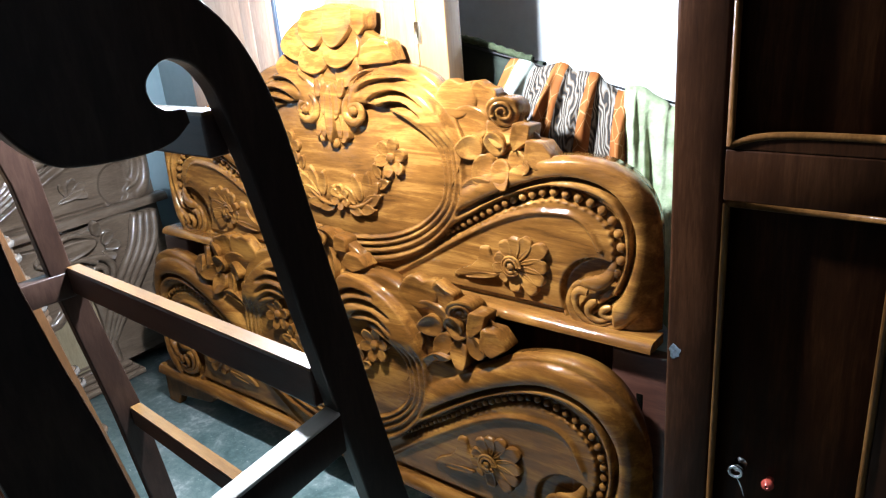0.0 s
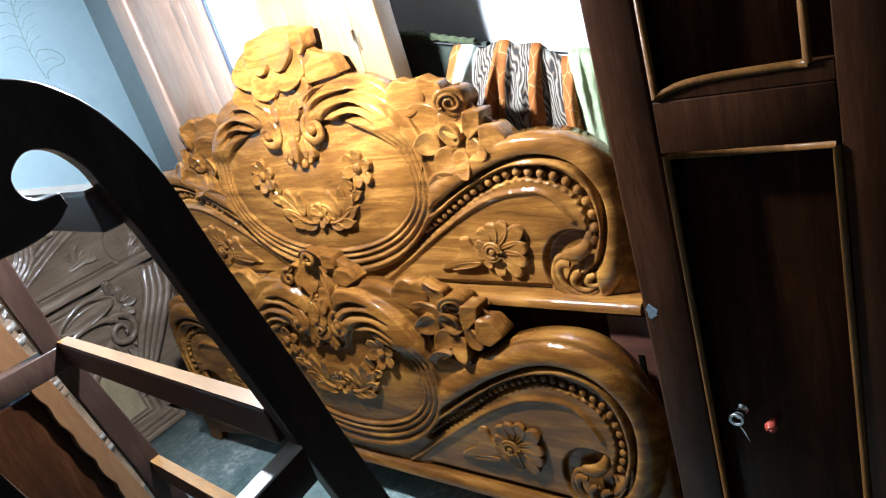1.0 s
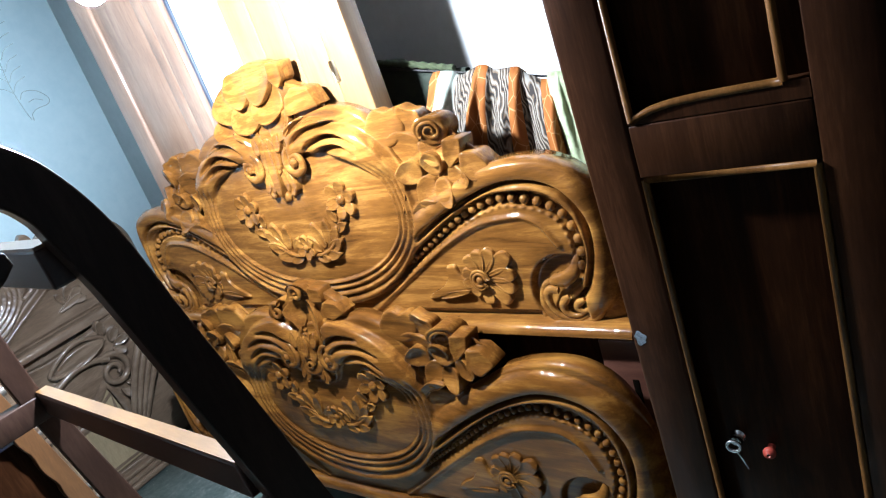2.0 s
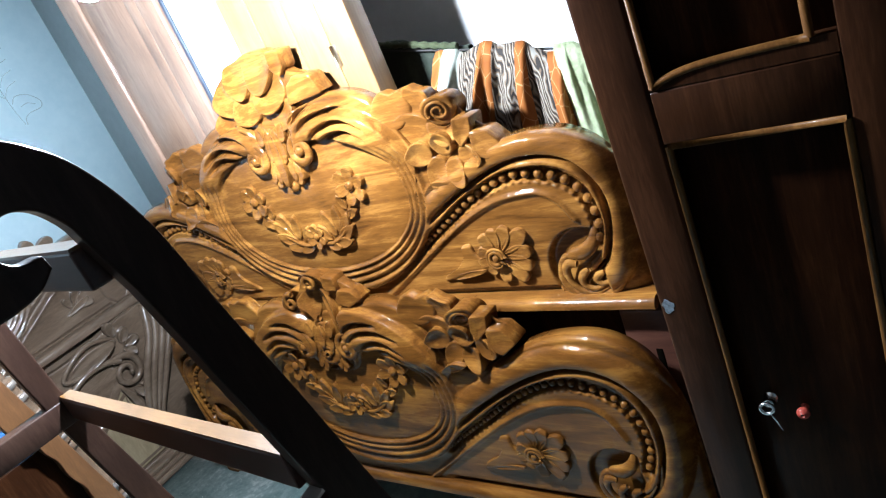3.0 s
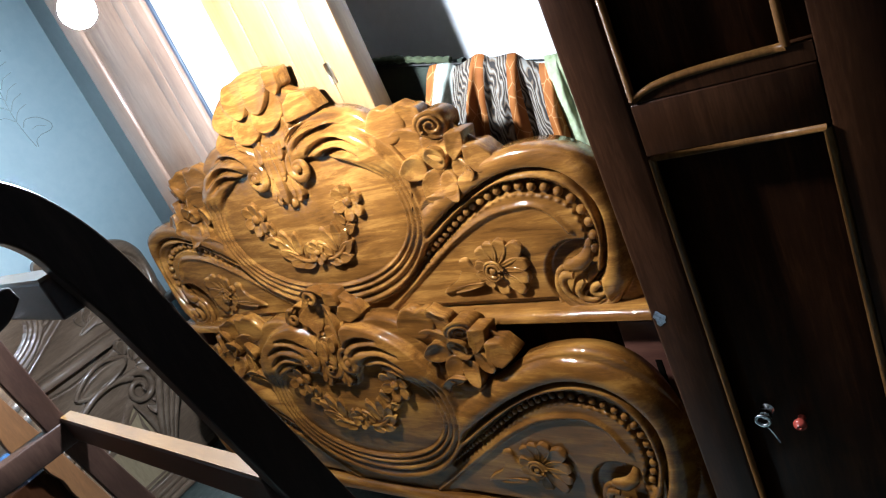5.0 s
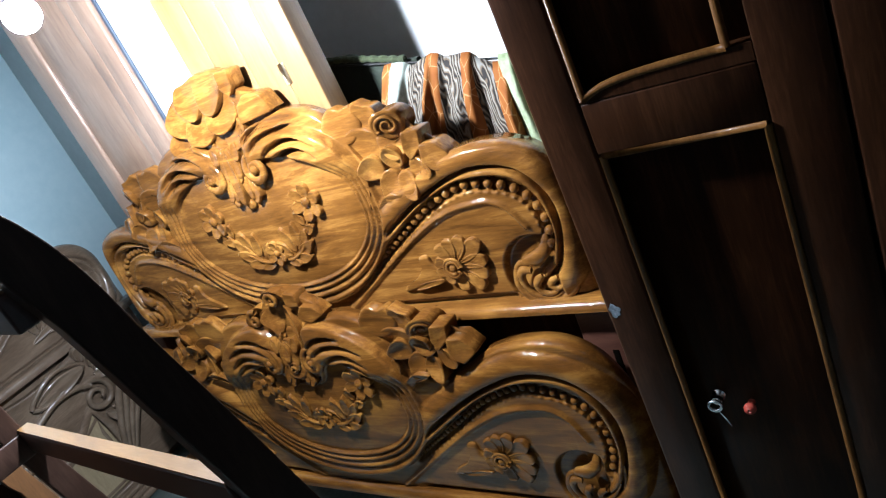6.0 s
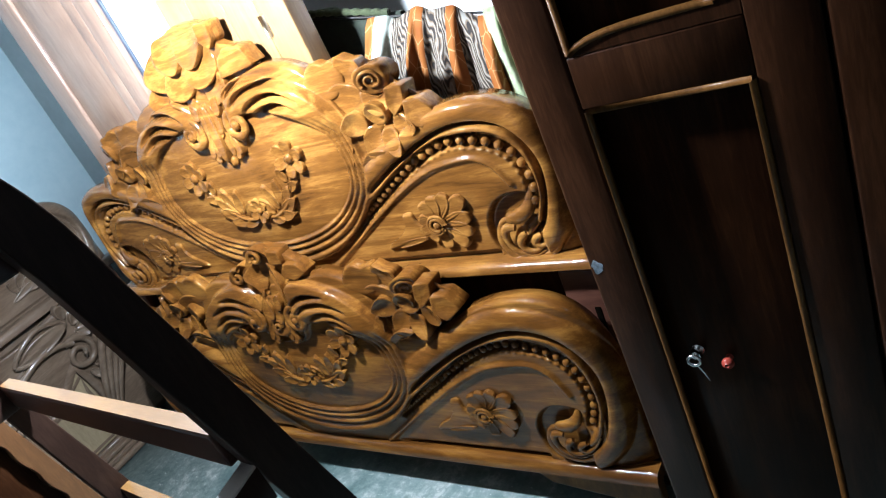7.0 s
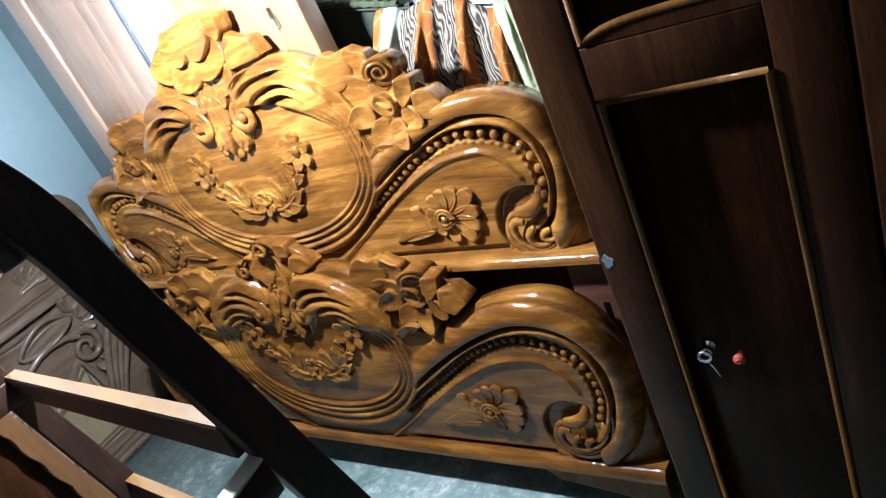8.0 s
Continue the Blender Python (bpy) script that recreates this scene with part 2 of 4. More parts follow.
def prism(outline, y0, y1, bevel=0.004, plane="xz"):
    """A plate cut to an outline, with eased edges. plane xz: thickness along y; plane yz: along x."""
    bm = bmesh.new()
    def at(a, b, c):
        return (a, c, b) if plane == "xz" else (c, a, b)
    vs = [bm.verts.new(at(a, b, y0)) for a, b in outline]
    f = bm.faces.new(vs)
    r = bmesh.ops.extrude_face_region(bm, geom=[f])
    d = y1 - y0
    for v in r["geom"]:
        if isinstance(v, bmesh.types.BMVert):
            v.co += Vector((0, d, 0)) if plane == "xz" else Vector((d, 0, 0))
    bmesh.ops.recalc_face_normals(bm, faces=bm.faces[:])
    if bevel:
        sharp = [e for e in bm.edges if len(e.link_faces) == 2 and e.calc_face_angle() > 1.2]
        bmesh.ops.bevel(bm, geom=sharp, offset=bevel, segments=2, profile=0.5, affect="EDGES")
    bmesh.ops.triangulate(bm, faces=[f for f in bm.faces if len(f.verts) > 4])
    return bm


def spline(pts, n=12, closed=False):
    """A smooth line through a few control points."""
    p = np.array(pts, float)
    if closed:
        p = np.vstack([p[-1], p, p[0], p[1]])
    else:
        p = np.vstack([2 * p[0] - p[1], p, 2 * p[-1] - p[-2]])
    out = []
    for i in range(1, len(p) - 2):
        t = np.linspace(0, 1, n, endpoint=False)[:, None]
        a, b, c, d = p[i - 1], p[i], p[i + 1], p[i + 2]
        out.append(0.5 * (2 * b + (c - a) * t + (2 * a - 5 * b + 4 * c - d) * t**2 + (3 * b - a - 3 * c + d) * t**3))
    if not closed:
        out.append(p[-2][None])
    return np.vstack(out)


def sweep(line, radius, sides=8, squash=1.0, normal=(0, 1, 0)):
    """A round moulding along a line of 3D points; radius: a number or one for each point. squash flattens it along normal."""
    line = np.array(line, float)
    n = len(line)
    rad = np.full(n, radius) if np.isscalar(radius) else np.array(radius)
    tang = np.gradient(line, axis=0)
    tang /= np.linalg.norm(tang, axis=1)[:, None] + 1e-9
    nor = np.array(normal, float)
    verts, faces = [], []
    for i in range(n):
        side = np.cross(tang[i], nor)
        side /= np.linalg.norm(side) + 1e-9
        up = np.cross(side, tang[i])
        for k in range(sides):
            a = 2 * math.pi * k / sides
            verts.append(line[i] + rad[i] * (math.cos(a) * side + squash * math.sin(a) * up))
    for i in range(n - 1):
        for k in range(sides):
            a, b = i * sides + k, i * sides + (k + 1) % sides
            faces.append((a, b, b + sides, a + sides))
    faces.append(tuple(range(sides)))
    faces.append(tuple(range((n - 1) * sides, n * sides))[::-1])
    return verts, faces


def ball(c, r, seg=10, squash=(1, 1, 1)):
    bm = bmesh.new()
    bmesh.ops.create_uvsphere(bm, u_segments=seg, v_segments=max(6, seg * 2 // 3), radius=1)
    for v in bm.verts:
        v.co = Vector((c[0] + v.co.x * r * squash[0], c[1] + v.co.y * r * squash[1], c[2] + v.co.z * r * squash[2]))
    for f in bm.faces:
        f.smooth = True
    return bm


def leaf_mesh(length, width, dome, curl=0.0, groove=0.25, lobes=0, tip=0.8, nu=15, nv=14, blunt=0.75):
    """A carved leaf or petal lying in xz, tip along +z, standing out along -y: steep sides, a cupped face with a crisp rim."""
    verts, faces = [], []
    for i in range(nu + 1):
        s = 0.5 - 0.5 * math.cos(math.pi * i / nu)
        w = width * (math.sin(math.pi * min(1, s ** tip)) ** blunt * (1 - 0.15 * s) + 0.06 * (1 - s))
        if lobes:
            w *= 1 + 0.22 * math.cos(2 * math.pi * lobes * s)
        for j in range(nv):
            q = math.sin(math.pi / 2 * (-1 + 2 * j / (nv - 1)))
            rise = min(1.0, 11 * (1 - abs(q)), 14 * s, 14 * (1 - s)) ** 0.6
            rim = max(abs(q), s) ** 3
            h = dome * rise * (0.35 + 0.45 * s + 0.5 * rim - 0.6 * groove * math.exp(-(q / 0.16) ** 2) * (1 - s * s)) + curl * s * s
            if j in (0, nv - 1) or i in (0, nu):
                h = -0.014
            verts.append((q * w / 2, -h, s * length))
    for i in range(nu):
        for j in range(nv - 1):
            a = i * nv + j
            faces.append((a, a + nv, a + nv + 1, a + 1))
    return verts, faces


# ---- carved bed boards ----
def near_line(U, V, line):
    """Distance from each point to a polyline, positive on its left."""
    best = np.full(U.shape, 9.0)
    sign, along, run = np.ones(U.shape), np.zeros(U.shape), 0.0
    for (x0, y0), (x1, y1) in zip(line[:-1], line[1:]):
        dx, dy = x1 - x0, y1 - y0
        ll = dx * dx + dy * dy + 1e-12
        t = np.clip(((U - x0) * dx + (V - y0) * dy) / ll, 0, 1)
        ex, ey = U - x0 - t * dx, V - y0 - t * dy
        d = np.hypot(ex, ey)
        closer = d < best
        best = np.where(closer, d, best)
        sign = np.where(closer, np.where(dx * ey - dy * ex >= 0, 1.0, -1.0), sign)
        along = np.where(closer, run + t * math.sqrt(ll), along)
        run += math.sqrt(ll)
    return best * sign, along


def step(a, b, x):
    t = np.clip((x - a) / (b - a), 0, 1)
    return t * t * (3 - 2 * t)


def hump(x, c, w):
    return np.exp(-((x - c) / w) ** 2)


class Motif:
    """The right half of the carving, u from the middle, v above the rail; the left half is its mirror."""
    rim = [(0.112, 0.055), (0.30, 0.154), (0.452, 0.241), (0.577, 0.302), (0.688, 0.338), (0.768, 0.341), (0.833, 0.321), (0.874, 0.279), (0.892, 0.225), (0.888, 0.156), (0.862, 0.084), (0.815, 0.041)]
    beads = [(0.267, 0.101), (0.416, 0.185), (0.557, 0.264), (0.663, 0.302), (0.72, 0.303), (0.789, 0.286), (0.835, 0.254), (0.857, 0.205), (0.857, 0.155), (0.838, 0.109)]
    panel = [(0.17, 0.004), (0.33, 0.100), (0.492, 0.193), (0.608, 0.242), (0.698, 0.255), (0.744, 0.251), (0.780, 0.227), (0.807, 0.182)]

    def __init__(self, su, sv, half, ring_in, ring_out, top, volute, cleft=0.13, cut=0.026):
        def sc(pts):
            return [(a * su, b * sv) for a, b in pts]
        self.R, self.B, self.P = spline(sc(self.rim), 10), spline(sc(self.beads), 24), spline(sc(self.panel), 10)
        self.cleft, self.cut = cleft, cut
        self.half, self.a, self.o, self.volute = half, ring_in, ring_out, volute
        self.top = spline(top, 8)
        (a1, b1, c1) = ring_in
        rows = (((0.092, 0.548), (0.14, 0.577), (0.20, 0.584), (0.26, 0.576)), ((0.112, 0.522), (0.145, 0.546), (0.199, 0.557), (0.263, 0.554), (0.33, 0.528)), ((0.148, 0.500), (0.176, 0.516), (0.227, 0.527), (0.279, 0.520), (0.335, 0.488)), ((0.154, 0.462), (0.181, 0.485), (0.228, 0.498), (0.276, 0.494), (0.325, 0.466)))
        self.flutes = [spline([(u * a1 / 0.375, c1 + b1 + (v - 0.50) * 1.0) for u, v in r], 8) for r in rows]

    def top_at(self, u):
        return np.interp(np.abs(u), self.top[:, 0], self.top[:, 1])

    def height(self, U, V):
        U = np.abs(U)
        h = np.zeros(U.shape)
        (dR, _), (dB, aB), (dP, _) = near_line(U, V, self.R), near_line(U, V, self.B), near_line(U, V, self.P)
        on = step(0.10, 0.2, U)
        # broad rolled rim, its groove, and the thin second ridge
        roll = np.clip(dR / 0.062, 0, 1)
        h += on * 0.021 * np.where(dR > 0, np.sin(math.pi * roll**0.75) ** 0.5, 0)
        h -= on * 0.016 * hump(dR, -0.001, 0.0048)
        h += on * 0.014 * np.exp(-((dR + 0.0135) / 0.0090) ** 4)
        # bead channel with small teeth below it
        h -= 0.019 * np.exp(-(dB / 0.0155) ** 4)
        h += 0.005 * hump(dB, -0.0175, 0.0042) * step(-0.2, 0.5, np.sin(aB * 2 * math.pi / 0.024)) * step(0.0, 0.05, aB)
        # raised edge of the plain panel, then the panel itself, slightly sunk
        h += 0.008 * hump(dP, 0.003, 0.007)
        inside = (dP < 0) & (U > 0.2) & (U < self.volute[0])
        low = np.clip(-dP / 0.20, 0, 1)
        h += np.where(inside, -0.006 * low * step(-0.01, 0.055, V), 0)
        # dark line cut between the panel and its rail
        h -= 0.016 * np.exp(-((V - 0.004) / 0.011) ** 4) * step(0.22, 0.30, U) * (1 - step(-0.10, -0.085, U - self.volute[0]))
        # recess round the volute
        r = np.hypot(U - self.volute[0], V - self.volute[1])
        h -= 0.020 * (1 - step(0.092, 0.104, r)) * (1 - step(0.0, 0.02, U - self.volute[0] - 0.03)) * step(-0.035, -0.02, -np.abs(V - self.volute[1]) + 0.08)
        # medallion
        (a1, b1, c1), (a2, b2, c2) = self.a, self.o
        cleft = self.cleft * np.exp(-(U / 0.088) ** 4) * step(c1 - 0.02, c1 + 0.12, V)
        full = np.where(V > c1, 2.5, 2.0)
        p1 = ((U / a1) ** full + np.abs((V + cleft - c1) / b1) ** full) ** (1 / full)
        full = np.where(V + 0.5 * cleft > c2, 2.5, 2.0)
        p2 = ((U / a2) ** full + np.abs((V + 0.5 * cleft - c2) / b2) ** full) ** (1 / full)
        q = np.clip((p1 - 1) / np.maximum(p1 - 1 + (1 - p2) * 1.0, 1e-4), 0, 1)
        med = (p2 < 1)
        up = step(c1 + 0.07, c1 + 0.15, V)
        side = step(0.6, 0.95, U / a2) * (1 - up)
        n = 4.0
        saw = np.where(q < 0.999, (q * n) % 1.0, 0.98)
        groove = np.exp(-(np.minimum(saw, 1 - saw) / 0.25) ** 2)
        ridge = 0.002 + (0.013 - 0.003 * side) * (1 - groove) + 0.004 * (saw - 0.5) + 0.006 * q
        lobe = 0.024 + 0.014 * np.sin(np.pi * np.clip(q, 0, 1)) ** 0.7
        for line in self.flutes:
            d, along = near_line(U, V, line)
            f = along / max(along.max(), 1e-6)
            taper = np.clip(np.sin(np.pi * (0.04 + 0.92 * f)), 0, 1) ** 0.8
            prof = np.where(d > 0, np.exp(-(d / 0.003) ** 2), np.exp(-(d / (0.004 + 0.010 * taper)) ** 2))
            lobe = lobe - self.cut * taper * prof
        lobe = lobe - 0.022 * np.exp(-(U / 0.075) ** 4)
        ridge = ridge * (1 - up) + lobe * up
        field = 0.004 + 0.012 * np.clip(1 - p1, 0, 1) ** 0.6
        hm = np.where(p1 < 1, field, ridge)
        edge = step(1.0, 0.965, p2)
        return np.where(med, h * (1 - edge) + hm * edge, h)


def board_face(m, res=0.0036, thick=0.045, fall=0.07, deep=0.036):
    """The carved face of a board as one mesh, with its sawn edge and back."""
    nu = int(2 * m.half / res)
    s = np.linspace(-1, 1, nu)
    u = m.half * np.sign(s) * (1 - (1 - np.abs(s)) ** 1.18)
    nv = int(m.top[:, 1].max() / res)
    t = np.linspace(0, 1, nv)
    top = m.top_at(u)
    U = np.repeat(u[:, None], nv, 1)
    V = top[:, None] * t[None, :]
    hgt = m.height(U, V)
    e = np.minimum((top[:, None] - V), (m.half - np.abs(U)) * 1.0)
    hgt -= 0.014 * (1 - np.clip(e / 0.012, 0, 1)) ** 2
    hgt -= deep * (1 - np.clip((m.half - np.abs(U)) / fall, 0, 1)) ** 1.8
    P = np.stack([U, -hgt, V], -1).reshape(-1, 3)
    idx = np.arange(nu * nv).reshape(nu, nv)
    F = np.stack([idx[:-1, :-1], idx[1:, :-1], idx[1:, 1:], idx[:-1, 1:]], -1).reshape(-1, 4).tolist()
    ring = list(idx[:, -1]) + list(idx[-1, ::-1][1:]) + list(idx[::-1, 0][1:]) + list(idx[0, 1:-1])
    base = len(P)
    back = P[ring].copy()
    back[:, 1] = thick
    n = len(ring)
    for k in range(n):
        F.append((ring[k], ring[(k + 1) % n], base + (k + 1) % n, base + k))
    F.append([base + k for k in range(n)])
    return mesh_of("carved_face", np.vstack([P, back]), F)


def place(ob, u, v, h, turn=0.0, tip=0.0, mirror=False):
    """Sets a leaf or petal on the board: turn is clockwise from straight up, tip lifts its end."""
    ob.matrix_basis = Matrix.Translation((u, -h, v)) @ Matrix.Rotation(radians(turn), 4, "Y") @ Matrix.Rotation(radians(tip), 4, "X")
    return ob


LEAVES = {}


def leaf(parent, name, u, v, h, length, width, turn, tip=0, dome=0.012, curl=0.0, groove=0.3, lobes=0, mat=None, tipshape=0.8, blunt=0.75):
    key = (round(length, 3), round(width, 3), dome, curl, groove, lobes, tipshape, blunt)
    if key not in LEAVES:
        LEAVES[key] = mesh_of(name, *leaf_mesh(length, width, dome, curl, groove, lobes, tipshape, blunt=blunt))
    return place(part(name, LEAVES[key], mat or TEAK, parent), u, v, h, turn, tip)


def flower(parent, u, v, h, r, petals=6, spin=0.0, mat=None, name="flower"):
    """A carved blossom: a bossed heart with separate petals."""
    f = part(name, ball((0, -0.004, 0), r * 0.28, 8, (1, 0.8, 1)), mat or TEAK, parent)
    f.location = (u, -h, v)
    for k in range(petals):
        a = spin + 360 * k / petals
        leaf(f, "petal", 0.2 * r * math.sin(radians(a)), 0.2 * r * math.cos(radians(a)), 0.0, r * 0.86, r * 0.72, a, 5, 0.007, 0.002, 0.35, mat=mat, tipshape=1.25, blunt=0.5)
    return f


def spiral(cu, cv, r0, r1, a0, turns, n=40, h0=0.006, h1=0.02):
    out = []
    for i in range(n + 1):
        t = i / n
        a = radians(a0 + 360 * turns * t)
        r = r0 + (r1 - r0) * t
        out.append((cu + r * math.cos(a), -(h0 + (h1 - h0) * t), cv + r * math.sin(a)))
    return out


def spray(board, u, v, s, side, tall=1.0):
    """A one-sided flower with a trumpet stalk on the plain panel."""
    def L(du, dv, ln, w, turn, **k):
        leaf(board, "spray_leaf", u + side * du * s, v + dv * s * tall, k.pop("h", 0.003) - 0.007, ln * s, w * s, side * turn, k.pop("tip", 3), 0.0075, **{"tipshape": 1.9, "blunt": 0.36, "groove": 0.1, **k})
    stalk = [(-0.182, -0.056), (-0.172, -0.040), (-0.125, -0.018), (-0.098, 0.012), (-0.096, 0.036), (-0.070, 0.040), (-0.062, 0.016), (-0.045, 0.000), (-0.03, -0.03), (-0.06, -0.036), (-0.12, -0.046)]
    carved(board, "stalk", [(u + side * a * s, v + b * s * tall) for a, b in stalk], 0.007, cup=0.0, edge=0.005)
    L(-0.15, -0.050, 0.11, 0.018, 80, h=0.008, tip=2, groove=0.0, tipshape=0.9)
    for turn, ln, w in ((-24, 0.056, 0.040), (6, 0.064, 0.042), (32, 0.080, 0.046), (57, 0.102, 0.050), (82, 0.088, 0.048), (106, 0.084, 0.046), (132, 0.080, 0.044), (172, 0.056, 0.038)):
        a = radians(turn)
        L(0.014 * math.sin(a), 0.014 * math.cos(a), ln, w, turn, h=0.004)
    for turn, ln in ((-66, 0.046), (-104, 0.05), (215, 0.044)):
        a = radians(turn)
        L(0.01 * math.sin(a), 0.01 * math.cos(a), ln, 0.032, turn, h=0.006)
    f = part("flower", ball((0, 0, 0), 0.011 * s, 10, (1, 0.8, 1)), TEAK, board)
    f.location = (u, -0.010, v)
    for r, w in ((0.019, 0.0055), (0.027, 0.004)):
        part("petal", mesh_of("petal", *sweep(spiral(0, 0, r * s, (r - 0.004) * s, 40 * r, 0.9, 20, 0.001, 0.004), w * s, 6)), TEAK, f)


def carved(board, name, pts, h, lean=(0.0, 0.0), cup=0.004, edge=0.0035, back=0.03, smooth=True, parent=None):
    """A flat-cut piece of relief: its outline sawn straight down, its edge eased, its face hollowed and leaning."""
    out = spline(pts, 6, closed=True) if smooth else np.array(pts, float)
    if not smooth:
        out = np.vstack([out + (np.roll(out, -1, 0) - out) * k for k in (0.08, 0.5, 0.92)]).reshape(3, -1, 2).transpose(1, 0, 2).reshape(-1, 2)
    c = out.mean(0)
    size = np.hypot(*(out - c).T).mean()
    n = len(out)
    verts, faces = [], []
    for q, drop in ((1.0, back + h), (1.0, edge), (1 - 0.55 * edge / size, 0.28 * edge), (1 - 1.4 * edge / size, 0.0), (0.72, 0.0), (0.45, 0.0), (0.2, 0.0)):
        for p in out:
            d = (p - c) * q
            face = h + lean[0] * d[0] + lean[1] * d[1] - cup * (1 - q * q)
            verts.append((c[0] + d[0], -(face - drop), c[1] + d[1]))
    verts.append((c[0], -(h - cup), c[1]))
    for r in range(6):
        for k in range(n):
            a, b = r * n + k, r * n + (k + 1) % n
            faces.append((a, b, b + n, a + n))
    for k in range(n):
        faces.append((6 * n + k, 6 * n + (k + 1) % n, 7 * n))
    area = np.sum(out[:, 0] * np.roll(out[:, 1], -1) - np.roll(out[:, 0], -1) * out[:, 1])
    if area < 0:
        faces = [f[::-1] for f in faces]
    return part(name, mesh_of(name, verts, faces, sharp=50), TEAK, parent or board)


def oval(u, v, a, b, turn, n=9):
    """Control points of an ovate petal, blunt at its far end."""
    t = radians(turn)
    pts = []
    for k in range(n):
        q = 2 * math.pi * k / n
        x, y = a * math.sin(q) * (1 + 0.18 * math.cos(q)), b * math.cos(q)
        pts.append((u + x * math.cos(t) + y * math.sin(t), v - x * math.sin(t) + y * math.cos(t)))
    return pts


def cluster(board, u, v, s, side, lift=0.0):
    """Rose, blossom and leaves in the hollow between medallion and wave; u, v: the rose. lift raises all but the rose and the inner leaves."""
    def at(pts, up=0.0):
        return [(u + side * a * s, v + (b + up) * s) for a, b in pts]
    def lean(a, b):
        return (side * a, b)
    carved(board, "leaf_block", at([(-0.215, 0.0), (-0.195, 0.05), (-0.15, 0.066), (-0.08, 0.060), (-0.02, 0.050), (0.03, 0.01), (0.06, -0.035 + lift), (0.13, -0.095 + lift), (0.09, -0.13 + lift), (0.0, -0.17 + lift), (-0.08, -0.17 + lift), (-0.14, -0.09)]), -0.020, cup=0.0, back=0.024)
    # broad flat leaves towards the medallion, barely parted
    carved(board, "cluster_leaf", at([(-0.160, -0.012), (-0.10, 0.012), (-0.040, -0.010), (-0.050, -0.056), (-0.100, -0.076), (-0.145, -0.05)]), -0.001, lean(0.10, 0.22), 0.004)
    carved(board, "cluster_leaf", at([(-0.212, 0.004), (-0.185, 0.056), (-0.150, 0.074), (-0.118, 0.064), (-0.085, 0.066), (-0.075, 0.010), (-0.140, -0.024)]), 0.004, lean(0.02, 0.04), 0.003, 0.006)
    carved(board, "cluster_leaf", at([(-0.092, 0.048), (-0.070, 0.072), (-0.038, 0.060), (-0.008, 0.050), (-0.012, 0.006), (-0.050, -0.016), (-0.088, 0.004)]), 0.012, lean(0.20, 0.16), 0.010, 0.006)
    # thick leaf ends on the wave side, their tops sawn off square
    carved(board, "leaf_end", at([(0.036, -0.022), (0.074, -0.030), (0.070, -0.066), (0.040, -0.092), (0.030, -0.060)], lift), 0.016, lean(-0.45, -0.10), 0.004, 0.003, 0.040, False)
    carved(board, "leaf_end", at([(0.070, -0.060), (0.108, -0.066), (0.140, -0.104), (0.102, -0.130), (0.068, -0.112)], lift), 0.018, lean(-0.25, -0.20), 0.005, 0.003, 0.040, False)
    # blossom of round overlapping petals, hollowed towards its heart
    for a, b, ra, rb, turn, h in ((-0.060, -0.142, 0.026, 0.038, 15, 0.012), (-0.094, -0.092, 0.031, 0.034, 70, 0.016), (0.048, -0.118, 0.030, 0.036, -70, 0.018), (-0.018, -0.078, 0.029, 0.030, 0, 0.018), (-0.002, -0.148, 0.029, 0.037, -20, 0.020)):
        d = Vector((a + 0.018, b + 0.116)).normalized()
        pts = oval(a, b, ra, rb, turn)
        k = max(range(len(pts)), key=lambda q: (pts[q][0] - a) * d.x + (pts[q][1] - b) * d.y)
        pts[k] = (pts[k][0] + 0.004 * d.x, pts[k][1] + 0.004 * d.y)
        carved(board, "petal", at(pts, lift), h, lean(0.34 * d.x, 0.34 * d.y), 0.009)
    # long slivers down the hollow
    carved(board, "sliver", at([(-0.142, -0.105), (-0.118, -0.118), (-0.150, -0.190), (-0.218, -0.300), (-0.176, -0.190)], 0.5 * lift), 0.010, lean(0.1, 0.0), 0.002)
    carved(board, "sliver", at([(-0.030, -0.166), (-0.080, -0.162), (-0.135, -0.205), (-0.152, -0.255), (-0.100, -0.200), (-0.050, -0.180)], lift), 0.016, lean(0.0, 0.25), 0.005)
    # rose: a barrel sawn through the board with a coiled face
    r = carved(board, "rose", at(oval(0.004, 0.0, 0.035, 0.037, 0)), 0.012, lean(-0.45, 0.30), 0.006, 0.005, 0.046)
    coil = np.array(spiral(u + 0.004 * side, v, 0.026 * s, 0.005 * s, 200 if side > 0 else -20, -1.7 * side, 44, 0.010, 0.010))
    coil[:, 1] -= -0.40 * side * (coil[:, 0] - u) + 0.26 * (coil[:, 2] - v)
    part("coil", mesh_of("coil", *sweep(coil, np.linspace(0.0055, 0.0032, len(coil)) * s, 7)), TEAK, r)
    carved(board, "rose_leaf", at([(-0.040, -0.020), (0.0, -0.040), (0.034, -0.032), (0.030, -0.064), (-0.004, -0.085), (-0.034, -0.060)], 0.3 * lift), 0.008, lean(-0.30, -0.30), 0.006)


